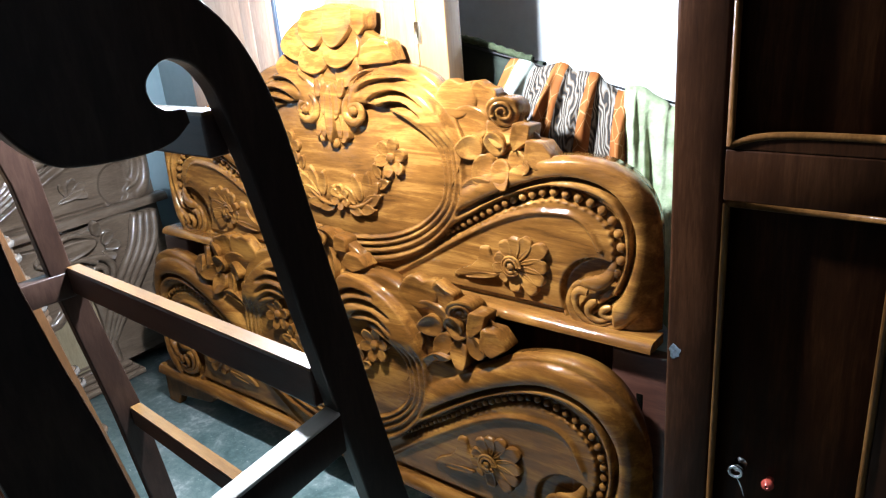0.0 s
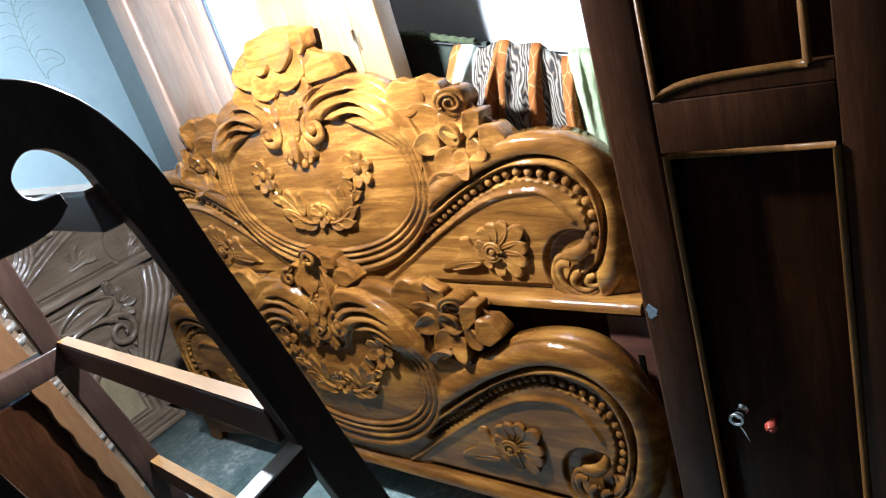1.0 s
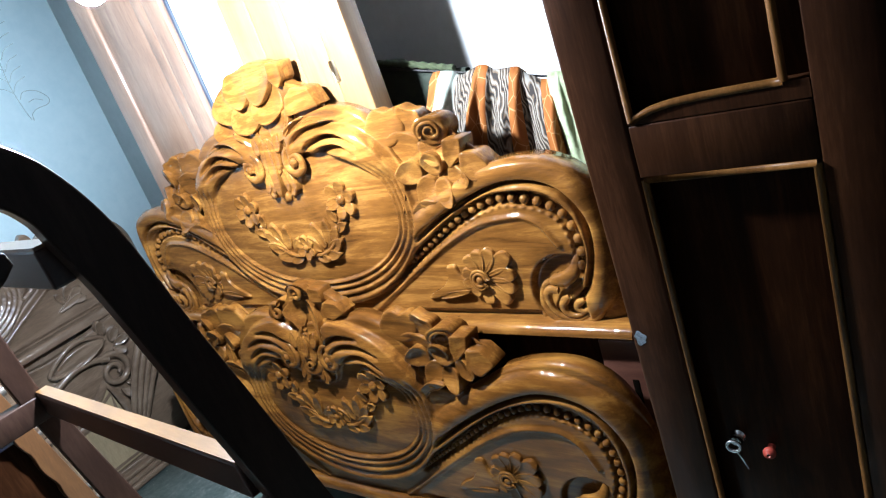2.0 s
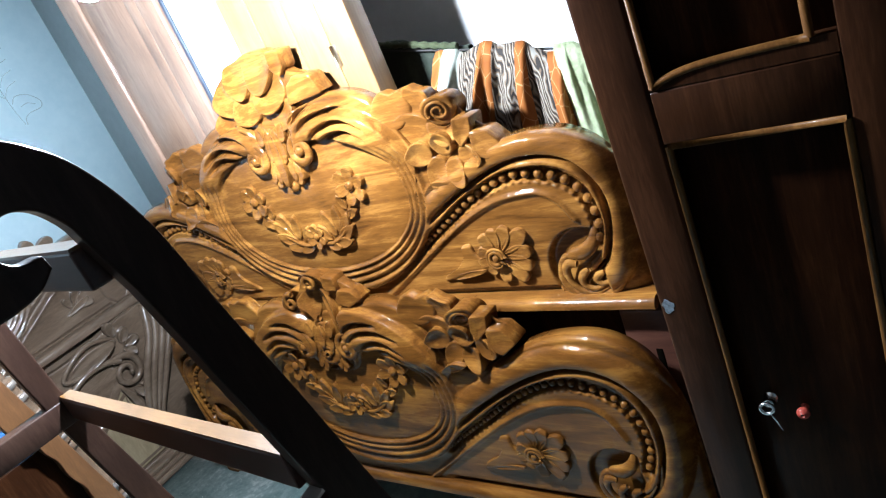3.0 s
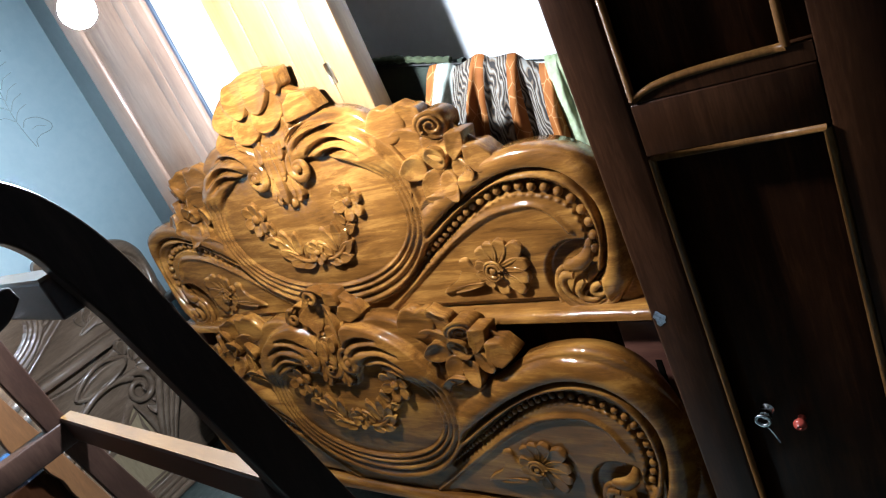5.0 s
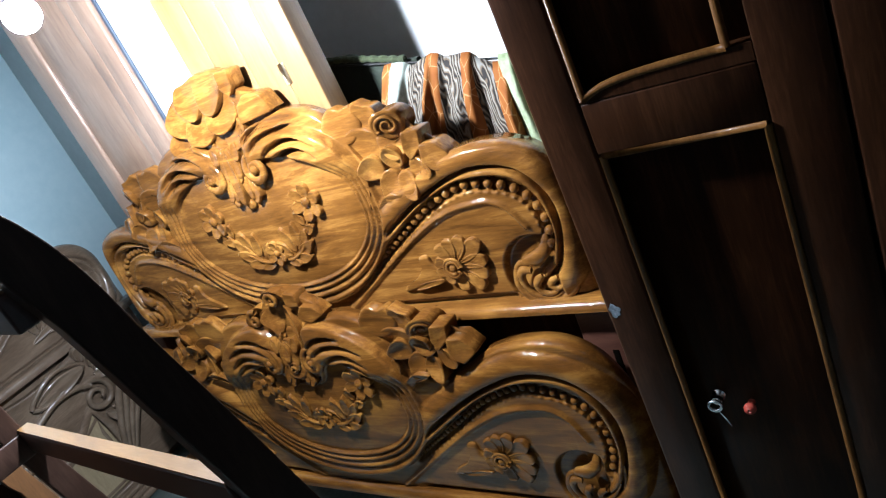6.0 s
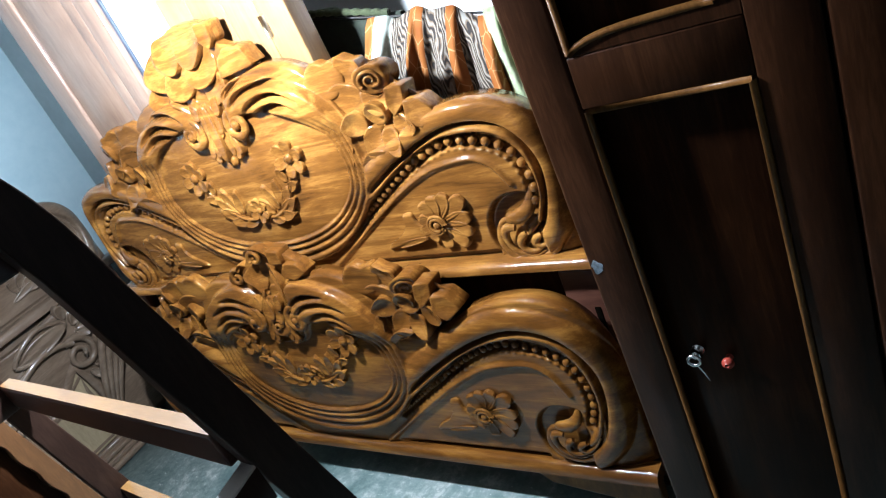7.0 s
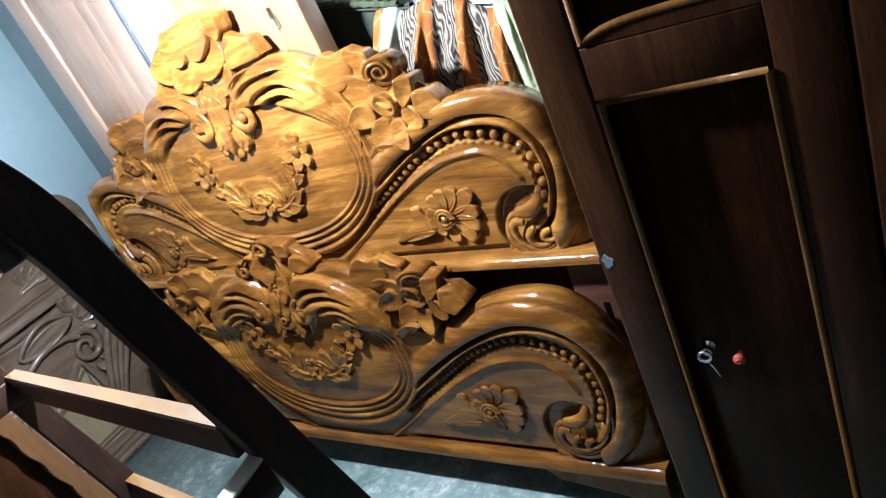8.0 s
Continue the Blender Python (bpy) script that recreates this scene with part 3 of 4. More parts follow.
def heart_top(board, cu, cv, s, drop, bloom=False):
    """Two inward scrolls, the hanging leaf drop between them, and bosses."""
    for side in (-1, 1):
        c = cu + side * 0.096 * s
        line = np.array(spiral(c, cv, 0.046 * s, 0.010 * s, 78 if side > 0 else 102, side * 1.35, 48, 0.022, 0.030))
        rad = np.concatenate([np.linspace(0.007, 0.014, 14), np.linspace(0.014, 0.008, 35)]) * s
        part("scroll", mesh_of("scroll", *sweep(line, rad, 9, 0.8)), TEAK, board)
        b = part("boss", ball((0, 0, 0), 0.014 * s, 10), TEAK, board)
        b.location = (c, -0.030, cv)
        for du, dv, t, ln, w in ((0.014, 0.075, 172, 0.095, 0.034), (0.036, 0.05, 196, 0.085, 0.032), (0.022, 0.00, 172, 0.085, 0.024), (0.040, -0.025, 158, 0.06, 0.024), (0.05, 0.085, 190, 0.055, 0.03), (0.048, -0.05, 190, 0.045, 0.026)):
            leaf(board, "drop_leaf", cu + side * du * s, cv + dv * s, 0.016, ln * s, w * s, side * t, 2, 0.010, groove=0.1, tipshape=1.1, blunt=0.6)
    leaf(board, "drop_leaf", cu, cv + 0.07 * s, 0.020, (drop + 0.04) * s, 0.036 * s, 180, 3, 0.011, tipshape=1.0, blunt=0.6)
    if not bloom:
        b = part("bud", ball((0, 0, 0), 0.017 * s, 10, (1, 0.7, 1)), TEAK, board)
        b.location = (cu, -0.016, cv - (drop - 0.03) * s)
        return
    # a half-open bloom below the scrolls
    for a, b, ra, rb, turn, h in ((-0.045, 0.012, 0.026, 0.036, -60, 0.020), (0.045, 0.012, 0.026, 0.036, 60, 0.020), (0.0, 0.030, 0.028, 0.030, 0, 0.024), (0.0, -0.012, 0.040, 0.034, 180, 0.028)):
        carved(board, "petal", oval(cu + a, cv - 0.012 + b, ra, rb, turn), h, (a * 2, -0.15), 0.006, 0.005)
    coil = np.array(spiral(cu, cv - 0.020, 0.022, 0.004, 20, 1.4, 36, 0.026, 0.031))
    part("coil", mesh_of("coil", *sweep(coil, 0.005, 7)), TEAK, board)


def garland(board, v0, s, inner):
    """Flowers and broad notched leaves that hang in the medallion's field, cut low."""
    flower(board, 0, v0 - 0.005, 0.015, 0.038 * s, 6)
    for side in (-1, 1):
        def L(u, v, ln, w, turn, **k):
            leaf(board, "garland_leaf", side * u * s, v0 + v * s, 0.011, ln * s, w * s, side * turn, 3, 0.010, **k)
        stem = spline([(side * 0.02 * s, -0.015, v0 - 0.03 * s), (side * 0.07 * s, -0.017, v0 - 0.025 * s), (side * 0.13 * s, -0.016, v0 + 0.01 * s), (side * 0.185 * s, -0.013, v0 + 0.085 * s)], 8)
        part("stem", mesh_of("stem", *sweep(stem, 0.0055, 7)), TEAK, board)
        for a, b, ln, w, t in ((0.028, -0.035, 0.060, 0.030, 100), (0.06, -0.035, 0.080, 0.038, 84), (0.085, -0.024, 0.090, 0.040, 62), (0.105, -0.008, 0.085, 0.038, 40), (0.10, 0.0, 0.085, 0.036, 12), (0.080, -0.01, 0.085, 0.036, -14), (0.055, -0.02, 0.062, 0.032, -34), (0.145, 0.040, 0.058, 0.030, 68), (0.16, 0.065, 0.048, 0.028, -20)):
            L(a, b, ln, w, t, groove=0.3, tipshape=0.9)
        flower(board, side * inner * s, v0 + 0.126 * s, 0.012, 0.054 * s, 6, 15)


def crest(board, block, pieces, ends):
    """A crown of flat overlapping leaves at the top of a board; each piece steps up on the one behind it."""
    carved(board, "crest_block", block, -0.006, cup=0.0, back=0.036)
    for k, (h, lean, pts) in enumerate(pieces):
        carved(board, "crest_leaf", pts, 1.2 * h, (2.6 * lean[0], 2.6 * lean[1]), 0.009, 0.0028)
    for pts in ends:
        carved(board, "leaf_end", pts, 0.012, (-0.10, 0.02), 0.003, 0.003, 0.038, False)


def bead_row(board, m, r0, r1):
    L = m.B
    seg = np.hypot(*np.diff(L, axis=0).T)
    acc = np.concatenate([[0], np.cumsum(seg)])
    me = {}
    pos, k = 0.0, 0
    while pos < acc[-1]:
        f = pos / acc[-1]
        r = r0 + (r1 - r0) * min(1, f * 1.6)
        q = round(r, 3)
        if q not in me:
            bm = ball((0, 0, 0), q, 10)
            d = bpy.data.meshes.new("bead")
            bm.to_mesh(d)
            bm.free()
            me[q] = d
        for side in (-1, 1):
            b = part("bead", me[q], TEAK, board)
            b.location = (side * np.interp(pos, acc, L[:, 0]), 0.006, np.interp(pos, acc, L[:, 1]))
        pos += 2.7 * r
        k += 1


def volute(board, m, s):
    """The end of the wave: the rim turns under and up into a curl, with three tailed fingers inside it."""
    hub = (m.volute[0] - 0.010 * s, m.volute[1] + 0.014 * s)
    curls = (
        ("curl", 0.002, ((-0.004, 0.018), (-0.036, 0.021), (-0.055, -0.003), (-0.060, -0.040), (-0.034, -0.073), (0.020, -0.084), (0.073, -0.059), (0.104, -0.004), (0.117, 0.060)), (0.006, 0.008, 0.009, 0.010, 0.012, 0.013, 0.012, 0.008, 0.003)),
        ("finger", 0.008, ((-0.012, 0.002), (-0.032, 0.004), (-0.043, -0.010), (-0.040, -0.040), (-0.020, -0.064), (0.018, -0.072), (0.059, -0.055)), (0.008, 0.012, 0.011, 0.008, 0.007, 0.006, 0.003)),
        ("finger", 0.010, ((0.014, -0.012), (0.000, -0.022), (-0.009, -0.036), (-0.002, -0.055), (0.025, -0.060), (0.060, -0.040)), (0.006, 0.011, 0.010, 0.008, 0.006, 0.003)),
        ("finger", 0.010, ((0.050, -0.020), (0.034, -0.028), (0.027, -0.040), (0.045, -0.048), (0.072, -0.028), (0.096, 0.008)), (0.006, 0.010, 0.009, 0.007, 0.005, 0.003)),
    )
    for side in (-1, 1):
        for name, h, pts, rad in curls:
            line = spline([(side * (hub[0] + a * s), -h, hub[1] + b * s) for a, b in pts], 7)
            r = np.interp(np.linspace(0, 1, len(line)), np.linspace(0, 1, len(rad)), rad) * s
            part(name, mesh_of(name, *sweep(line, r, 10, 0.9)), TEAK, board)
        line = spline([(side * (hub[0] + a * s), -h, hub[1] + b * s) for a, b, h in ((0.050, 0.098, -0.010), (0.046, 0.072, -0.004), (0.034, 0.046, 0.002), (0.010, 0.030, 0.004), (-0.016, 0.026, 0.003), (-0.034, 0.012, 0.0))], 7)
        r = np.interp(np.linspace(0, 1, len(line)), np.linspace(0, 1, 6), (0.003, 0.010, 0.017, 0.020, 0.015, 0.006)) * s
        part("curl_head", mesh_of("curl_head", *sweep(line, r, 12, 0.7)), TEAK, board)


def rail_moulding(lo, hi, v0, v1, depth):
    """A horizontal rail along x with a broad rounded shoulder over a flat lower edge."""
    drop = 0.8 * (v1 - v0)
    prof = [(0.03, v0), (-depth + 0.002, v0), (-depth, v0 + 0.002)] + [(-depth + 0.020 * (1 - math.cos(a)), v1 - drop * (1 - math.sin(a))) for a in np.linspace(0.0, math.pi / 2, 10)] + [(0.03, v1)]
    verts = [(x, a, b) for x in (lo, hi) for a, b in prof]
    n = len(prof)
    faces = [(k, k + n, (k + 1) % n + n, (k + 1) % n) for k in range(n)] + [tuple(range(n)), tuple(range(2 * n - 1, n - 1, -1))]
    me = mesh_of("rail", verts, faces, sharp=40)
    me.polygons[-1].use_smooth = me.polygons[-2].use_smooth = False
    return me


HEAD = Motif(1.0, 1.0, 0.945, (0.375, 0.195, 0.305), (0.445, 0.285, 0.31),
             [(0, 0.555), (0.10, 0.575), (0.18, 0.592), (0.256, 0.593), (0.34, 0.565), (0.40, 0.50), (0.435, 0.42), (0.475, 0.345), (0.55, 0.345), (0.62, 0.375), (0.70, 0.392), (0.77, 0.395), (0.83, 0.386), (0.885, 0.357), (0.92, 0.315), (0.938, 0.26), (0.9445, 0.17), (0.945, 0.10)], (0.806, 0.060), 0.13, 0.040)
FOOT = Motif(1.045, 1.22, 1.0, (0.32, 0.172, 0.30), (0.395, 0.29, 0.32),
             [(0, 0.585), (0.10, 0.600), (0.18, 0.608), (0.245, 0.607), (0.32, 0.575), (0.375, 0.50), (0.42, 0.42), (0.50, 0.40), (0.58, 0.435), (0.66, 0.475), (0.74, 0.497), (0.82, 0.502), (0.885, 0.487), (0.94, 0.445), (0.975, 0.38), (0.993, 0.30), (0.9995, 0.20), (1.0, 0.12)], (0.812, 0.085), 0.11)


def headboard():
    b = empty("headboard", Matrix.Translation((0, 0, 0.784)) @ Matrix.Rotation(radians(-3.0), 4, "X"))
    tagged(b, "honey-brown lacquered headboard carved with scrolls, beads and flowers", "headboard")
    part("carved_face", board_face(HEAD), TEAK, b)
    bead_row(b, HEAD, 0.0066, 0.0118)
    for side in (-1, 1):
        spray(b, side * 0.575, 0.105, 1.0, side)
        cluster(b, side * 0.556, 0.486, 1.0, side)
    volute(b, HEAD, 1.0)
    heart_top(b, 0, 0.474, 1.0, 0.125)
    garland(b, 0.225, 1.0, 0.205)
    crest(b, [(-0.226, 0.589), (-0.20, 0.625), (-0.188, 0.66), (-0.15, 0.70), (-0.093, 0.738), (-0.05, 0.740), (-0.016, 0.752), (0.04, 0.743), (0.10, 0.735), (0.13, 0.68), (0.19, 0.65), (0.215, 0.60), (0.19, 0.56), (0.0, 0.53), (-0.2, 0.55)],
          [(0.004, (0.02, -0.10), [(-0.022, 0.745), (0.040, 0.750), (0.090, 0.735), (0.085, 0.690), (0.030, 0.640), (-0.022, 0.665)]),
           (0.003, (-0.05, -0.10), [(-0.105, 0.732), (-0.06, 0.742), (-0.015, 0.746), (-0.02, 0.680), (-0.06, 0.640), (-0.112, 0.680)]),
           (0.002, (-0.10, -0.08), [(-0.190, 0.655), (-0.155, 0.700), (-0.105, 0.720), (-0.085, 0.660), (-0.115, 0.605), (-0.170, 0.620)]),
           (0.008, (-0.06, -0.10), [(0.0, 0.662), (0.045, 0.690), (0.090, 0.675), (0.100, 0.620), (0.040, 0.585), (-0.010, 0.610)]),
           (0.006, (-0.10, -0.10), [(-0.105, 0.640), (-0.060, 0.668), (-0.012, 0.655), (-0.015, 0.600), (-0.060, 0.568), (-0.110, 0.590)]),
           (0.005, (-0.08, -0.10), [(-0.225, 0.588), (-0.200, 0.622), (-0.155, 0.628), (-0.115, 0.595), (-0.140, 0.555), (-0.195, 0.560)]),
           (0.010, (-0.06, -0.12), [(-0.130, 0.590), (-0.090, 0.602), (-0.050, 0.585), (-0.055, 0.540), (-0.090, 0.522), (-0.125, 0.545)]),
           (0.011, (0.06, -0.12), [(0.015, 0.598), (0.060, 0.622), (0.112, 0.600), (0.110, 0.560), (0.065, 0.535), (0.020, 0.555)])],
          [[(0.092, 0.690), (0.098, 0.738), (0.142, 0.732), (0.138, 0.690), (0.115, 0.668)], [(0.125, 0.640), (0.160, 0.662), (0.212, 0.652), (0.232, 0.600), (0.108, 0.592)]])
    part("rail", rail_moulding(-0.955, 0.955, -0.024, 0.001, 0.047), TEAK, b)
    # dark mahogany sheet stands in for the black shade below the rail
    part("lower_panel", box((-0.915, 0.036, -0.50), (0.915, 0.060, -0.034)), MAHOGANY, b)
    for side in (-1, 1):
        post = part("post", box((side * 0.93 - 0.08, -0.012, FLOOR_Z - 0.784), (side * 0.93 + 0.07, 0.034, -0.045), 0.006), RAIL_WOOD, b)
        # flat black block paints the shade inside the slot
        part("mortise", box((side * 0.921 - 0.008, -0.0135, -0.238), (side * 0.921 + 0.008, -0.004, -0.146), 0.002), SLOT, post, "dark slot in the post, its shade drawn as a black block")
    return b


def footboard():
    b = empty("footboard", Matrix.Translation((-0.02, -0.135, 0.232)) @ Matrix.Rotation(radians(-3.0), 4, "X"))
    tagged(b, "honey-brown lacquered footboard, coloured darker for weak light, carved to match the headboard behind it", "footboard")
    part("carved_face", board_face(FOOT, fall=0.11, deep=0.042), TEAK, b)
    bead_row(b, FOOT, 0.0060, 0.0098)
    for side in (-1, 1):
        spray(b, side * 0.575, 0.142, 1.0, side, 1.25)
        cluster(b, side * 0.505, 0.555, 1.0, side, 0.036)
    volute(b, FOOT, 0.95)
    heart_top(b, -0.01, 0.478, 0.95, 0.03, True)
    garland(b, 0.272, 0.98, 0.212)
    crest(b, [(-0.135, 0.60), (-0.115, 0.640), (-0.06, 0.652), (-0.02, 0.692), (0.05, 0.705), (0.10, 0.685), (0.16, 0.650), (0.185, 0.615), (0.15, 0.55), (0.0, 0.50), (-0.10, 0.54)],
          [(0.002, (-0.16, 0.12), [(-0.134, 0.605), (-0.108, 0.645), (-0.070, 0.658), (-0.046, 0.630), (-0.080, 0.608), (-0.105, 0.580)]),
           (0.006, (0.02, 0.16), [(-0.030, 0.684), (0.010, 0.710), (0.055, 0.708), (0.072, 0.672), (0.040, 0.668), (0.0, 0.660)]),
           (0.008, (-0.20, -0.06), [(-0.052, 0.625), (-0.018, 0.655), (0.010, 0.640), (0.014, 0.600), (-0.010, 0.560), (-0.030, 0.590)]),
           (0.008, (0.16, -0.04), [(0.026, 0.650), (0.058, 0.646), (0.080, 0.600), (0.070, 0.545), (0.046, 0.570), (0.036, 0.610)]),
           (0.006, (-0.12, -0.10), [(-0.098, 0.580), (-0.058, 0.602), (-0.034, 0.560), (-0.050, 0.515), (-0.080, 0.535)]),
           (0.006, (0.10, -0.10), [(0.098, 0.588), (0.070, 0.560), (0.055, 0.520), (0.085, 0.520), (0.112, 0.560)])],
          [[(0.072, 0.655), (0.080, 0.700), (0.118, 0.690), (0.120, 0.650)], [(0.098, 0.618), (0.124, 0.655), (0.165, 0.648), (0.190, 0.618), (0.140, 0.596)]])
    for cu, cv, r, a0, turn in ((-0.090, 0.622, 0.028, 60, 1.2), (0.026, 0.680, 0.026, 200, -1.2), (0.0, 0.545, 0.022, 90, 1.1)):
        coil = np.array(spiral(cu, cv, r, 0.006, a0, turn, 30, 0.010, 0.016))
        part("leaf_curl", mesh_of("leaf_curl", *sweep(coil, np.linspace(0.009, 0.005, len(coil)), 8)), TEAK, b)
    part("rail", rail_moulding(-1.005, 1.005, -0.034, 0.001, 0.024), TEAK, b)
    for side in (-1, 1):
        foot = [(side * a, c) for a, c in ((0.64, -0.032), (0.70, -0.085), (0.80, -0.100), (0.90, -0.115), (0.93, FLOOR_Z - 0.232), (0.995, FLOOR_Z - 0.232), (0.998, -0.032))]
        part("bracket_foot", prism(foot[::side], -0.006, 0.03, 0.006), MOULD, b)
    # swaps in the teak copy darkened for weak light; the board shares the carved shapes
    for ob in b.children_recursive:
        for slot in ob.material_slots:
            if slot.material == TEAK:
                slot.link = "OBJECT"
                slot.material = TEAK_SHADED
    return b


headboard()
footboard()


# ---- the room ----
def slab(name, lo, hi, mat, label, category):
    ob = part(name, box(lo, hi, 0), mat)
    return tagged(ob, label, category, kind="structure")


slab("floor", (-1.75, -3.2, -0.12), (3.4, 0.62, FLOOR_Z), FLOOR, "polished blue-green cement floor with pale worn patches", "floor")
slab("wall_north", (-1.75, 0.47, FLOOR_Z), (3.4, 0.62, 2.75), WHITE_WALL, "white painted plaster wall behind the furniture", "wall")
slab("wall_west", (-1.75, -3.2, FLOOR_Z), (-1.6, 0.47, 2.75), BLUE_WALL, "pale blue painted wall with faded plant drawing", "wall")
# unseen surfaces that close the room and set the bounced fill
slab("wall_east", (3.25, -3.2, FLOOR_Z), (3.4, 0.47, 2.75), DULL_WALL, "unseen blue wall closing the room, tone set for fill light", "wall")
slab("wall_south", (-1.6, -3.2, FLOOR_Z), (3.25, -3.05, 2.75), DULL_WALL, "unseen blue wall across the room, tone set for fill light", "wall")
slab("ceiling", (-1.75, -3.2, 2.75), (3.4, 0.62, 2.87), CEIL, "unseen grey ceiling of the room, tone set for fill light", "ceiling")


def hanging_bulb():
    b = empty("hanging_bulb", Matrix.Translation(LAMP))
    tagged(b, "lit white round bulb hanging on a cord", "lamp")
    part("globe", ball((0, 0, 0), 0.033, 24), BULB, b)
    part("holder", mesh_of("holder", *sweep([(0, 0, 0.029), (0, 0, 0.04), (0, 0, 0.045), (0, 0, 0.10), (0, 0, 0.112)], [0.018, 0.018, 0.022, 0.022, 0.008], 14)), HOLE_DARK, b)
    part("cord", mesh_of("cord", *sweep([(0, 0, 0.11), (0.002, 0, 0.5), (0, 0, 2.75 - LAMP.z)], 0.004, 6)), HOLE_DARK, b)


hanging_bulb()


# ---- wardrobe beside the bed boards ----
def moulding_frame(parent, x0, x1, z0, z1, y, r, bow=0.0):
    """Four mitred half-round strips round a panel; bow lifts the bottom strip in a curve from one end."""
    def strip(pts):
        part("moulding", mesh_of("moulding", *sweep(pts, r, 8)), MOULD, parent)
    strip([(x0, y, z0 + t * (z1 - z0)) for t in (0, 0.5, 1)])
    strip([(x1, y, z0 + bow + t * (z1 - z0 - bow)) for t in (0, 0.5, 1)])
    strip([(x0 + t * (x1 - x0), y, z1) for t in (0, 0.5, 1)])
    strip([(x0 + t * (x1 - x0), y, z0 + bow * (1 - math.exp(-6 * t))) for t in np.linspace(0, 1, 13)])


def wardrobe():
    w = empty("wardrobe", Matrix.Translation((1.064, -0.246, 0.0)))
    tagged(w, "tall dark mahogany wardrobe with moulded door panels", "wardrobe")
    part("carcass", box((0, 0.036, 0.15), (1.36, 0.52, 2.05), 0.006), MAHOGANY, w)
    part("plinth", box((-0.012, 0.006, FLOOR_Z), (1.372, 0.5, 0.15)), MAHOGANY, w)
    part("cornice", box((-0.03, -0.03, 2.05), (1.39, 0.53, 2.12), 0.012), MAHOGANY, w)
    for k, x in enumerate((0.0, 0.43, 0.86)):
        d = empty("door", Matrix.Translation((x, 0, 0)))
        d.parent = w
        wd = 0.426 if k < 2 else 0.5
        part("stile", box((0.0, 0.0, 0.155), (0.085, 0.036, 2.045), 0.007, 3), MAHOGANY if k else LIT_STILE, d)
        part("stile", box((wd - 0.088, 0.0, 0.155), (wd, 0.036, 2.045), 0.003), MAHOGANY, d)
        for z0, z1 in ((0.155, 0.2), (1.2, 1.285), (1.95, 2.045)):
            part("cross_rail", box((0.085, 0.0, z0), (wd - 0.088, 0.035, z1), 0.003), MAHOGANY, d)
        for z0, z1, bow in ((0.2, 1.196, 0.0), (1.290, 1.95, 0.023)):
            part("panel", box((0.085, 0.026, z0 - 0.004), (wd - 0.088, 0.034, z1 + 0.004), 0.002), SHADED_PANEL, d)
            if bow:
                curve = [(0.085 + t * (wd - 0.173), z0 + bow * (1 - math.exp(-6 * t))) for t in np.linspace(0, 1, 13)]
                part("cross_rail", prism([(wd - 0.088, z0 - 0.004), (0.085, z0 - 0.004)] + curve, 0.0005, 0.030, 0.001), MAHOGANY, d)
            moulding_frame(d, 0.091, wd - (0.094 if bow == 0 else 0.120), z0, z1, 0.003, 0.0062, bow)
    part("bluish_patch", prism([(0.016 + (0.010 + 0.002 * math.sin(5 * a)) * math.cos(a), 0.905 + (0.014 + 0.003 * math.cos(3 * a)) * math.sin(a)) for a in np.linspace(0, 2 * math.pi, 24, endpoint=False)], -0.0006, 0.003, 0), BLUISH_PATCH, w, "small shiny bluish patch")
    lock = empty("lock", Matrix.Translation((0.137, 0.024, 0.69)))
    lock.parent = w
    part("escutcheon", mesh_of("escutcheon", *sweep([(0, 0.004, 0), (0, -0.012, 0), (0, -0.016, 0)], [0.012, 0.012, 0.009], 16, normal=(0, 0, 1))), STEEL, lock)
    bow = sweep([(0.011 * math.cos(a), -0.03 + 0.002 * math.sin(a), 0.002 + 0.009 * math.sin(a)) for a in np.linspace(0, 2 * math.pi, 20)], 0.0032, 6)
    part("key_bow", mesh_of("key_bow", *bow), STEEL, lock)
    part("key_shank", mesh_of("key_shank", *sweep([(0, -0.013, 0), (0, -0.022, 0)], 0.003, 8, normal=(0, 0, 1))), STEEL, lock)
    part("hanging_key", mesh_of("hanging_key", *sweep([(0.004, -0.03, -0.008), (0.012, -0.029, -0.028), (0.017, -0.028, -0.046)], [0.0022, 0.0018, 0.0012], 6)), STEEL, lock)
    knob = part("knob", mesh_of("knob", *sweep([(0, 0.006, 0), (0, -0.004, 0), (0, -0.007, 0), (0, -0.010, 0), (0, -0.015, 0), (0, -0.0195, 0), (0, -0.0215, 0)], [0.007, 0.006, 0.008, 0.0105, 0.0112, 0.009, 0.0035], 16, normal=(0, 0, 1))), RED_KNOB, w, "small glossy red round knob")
    knob.location = (0.19, 0.022, 0.675)


wardrobe()


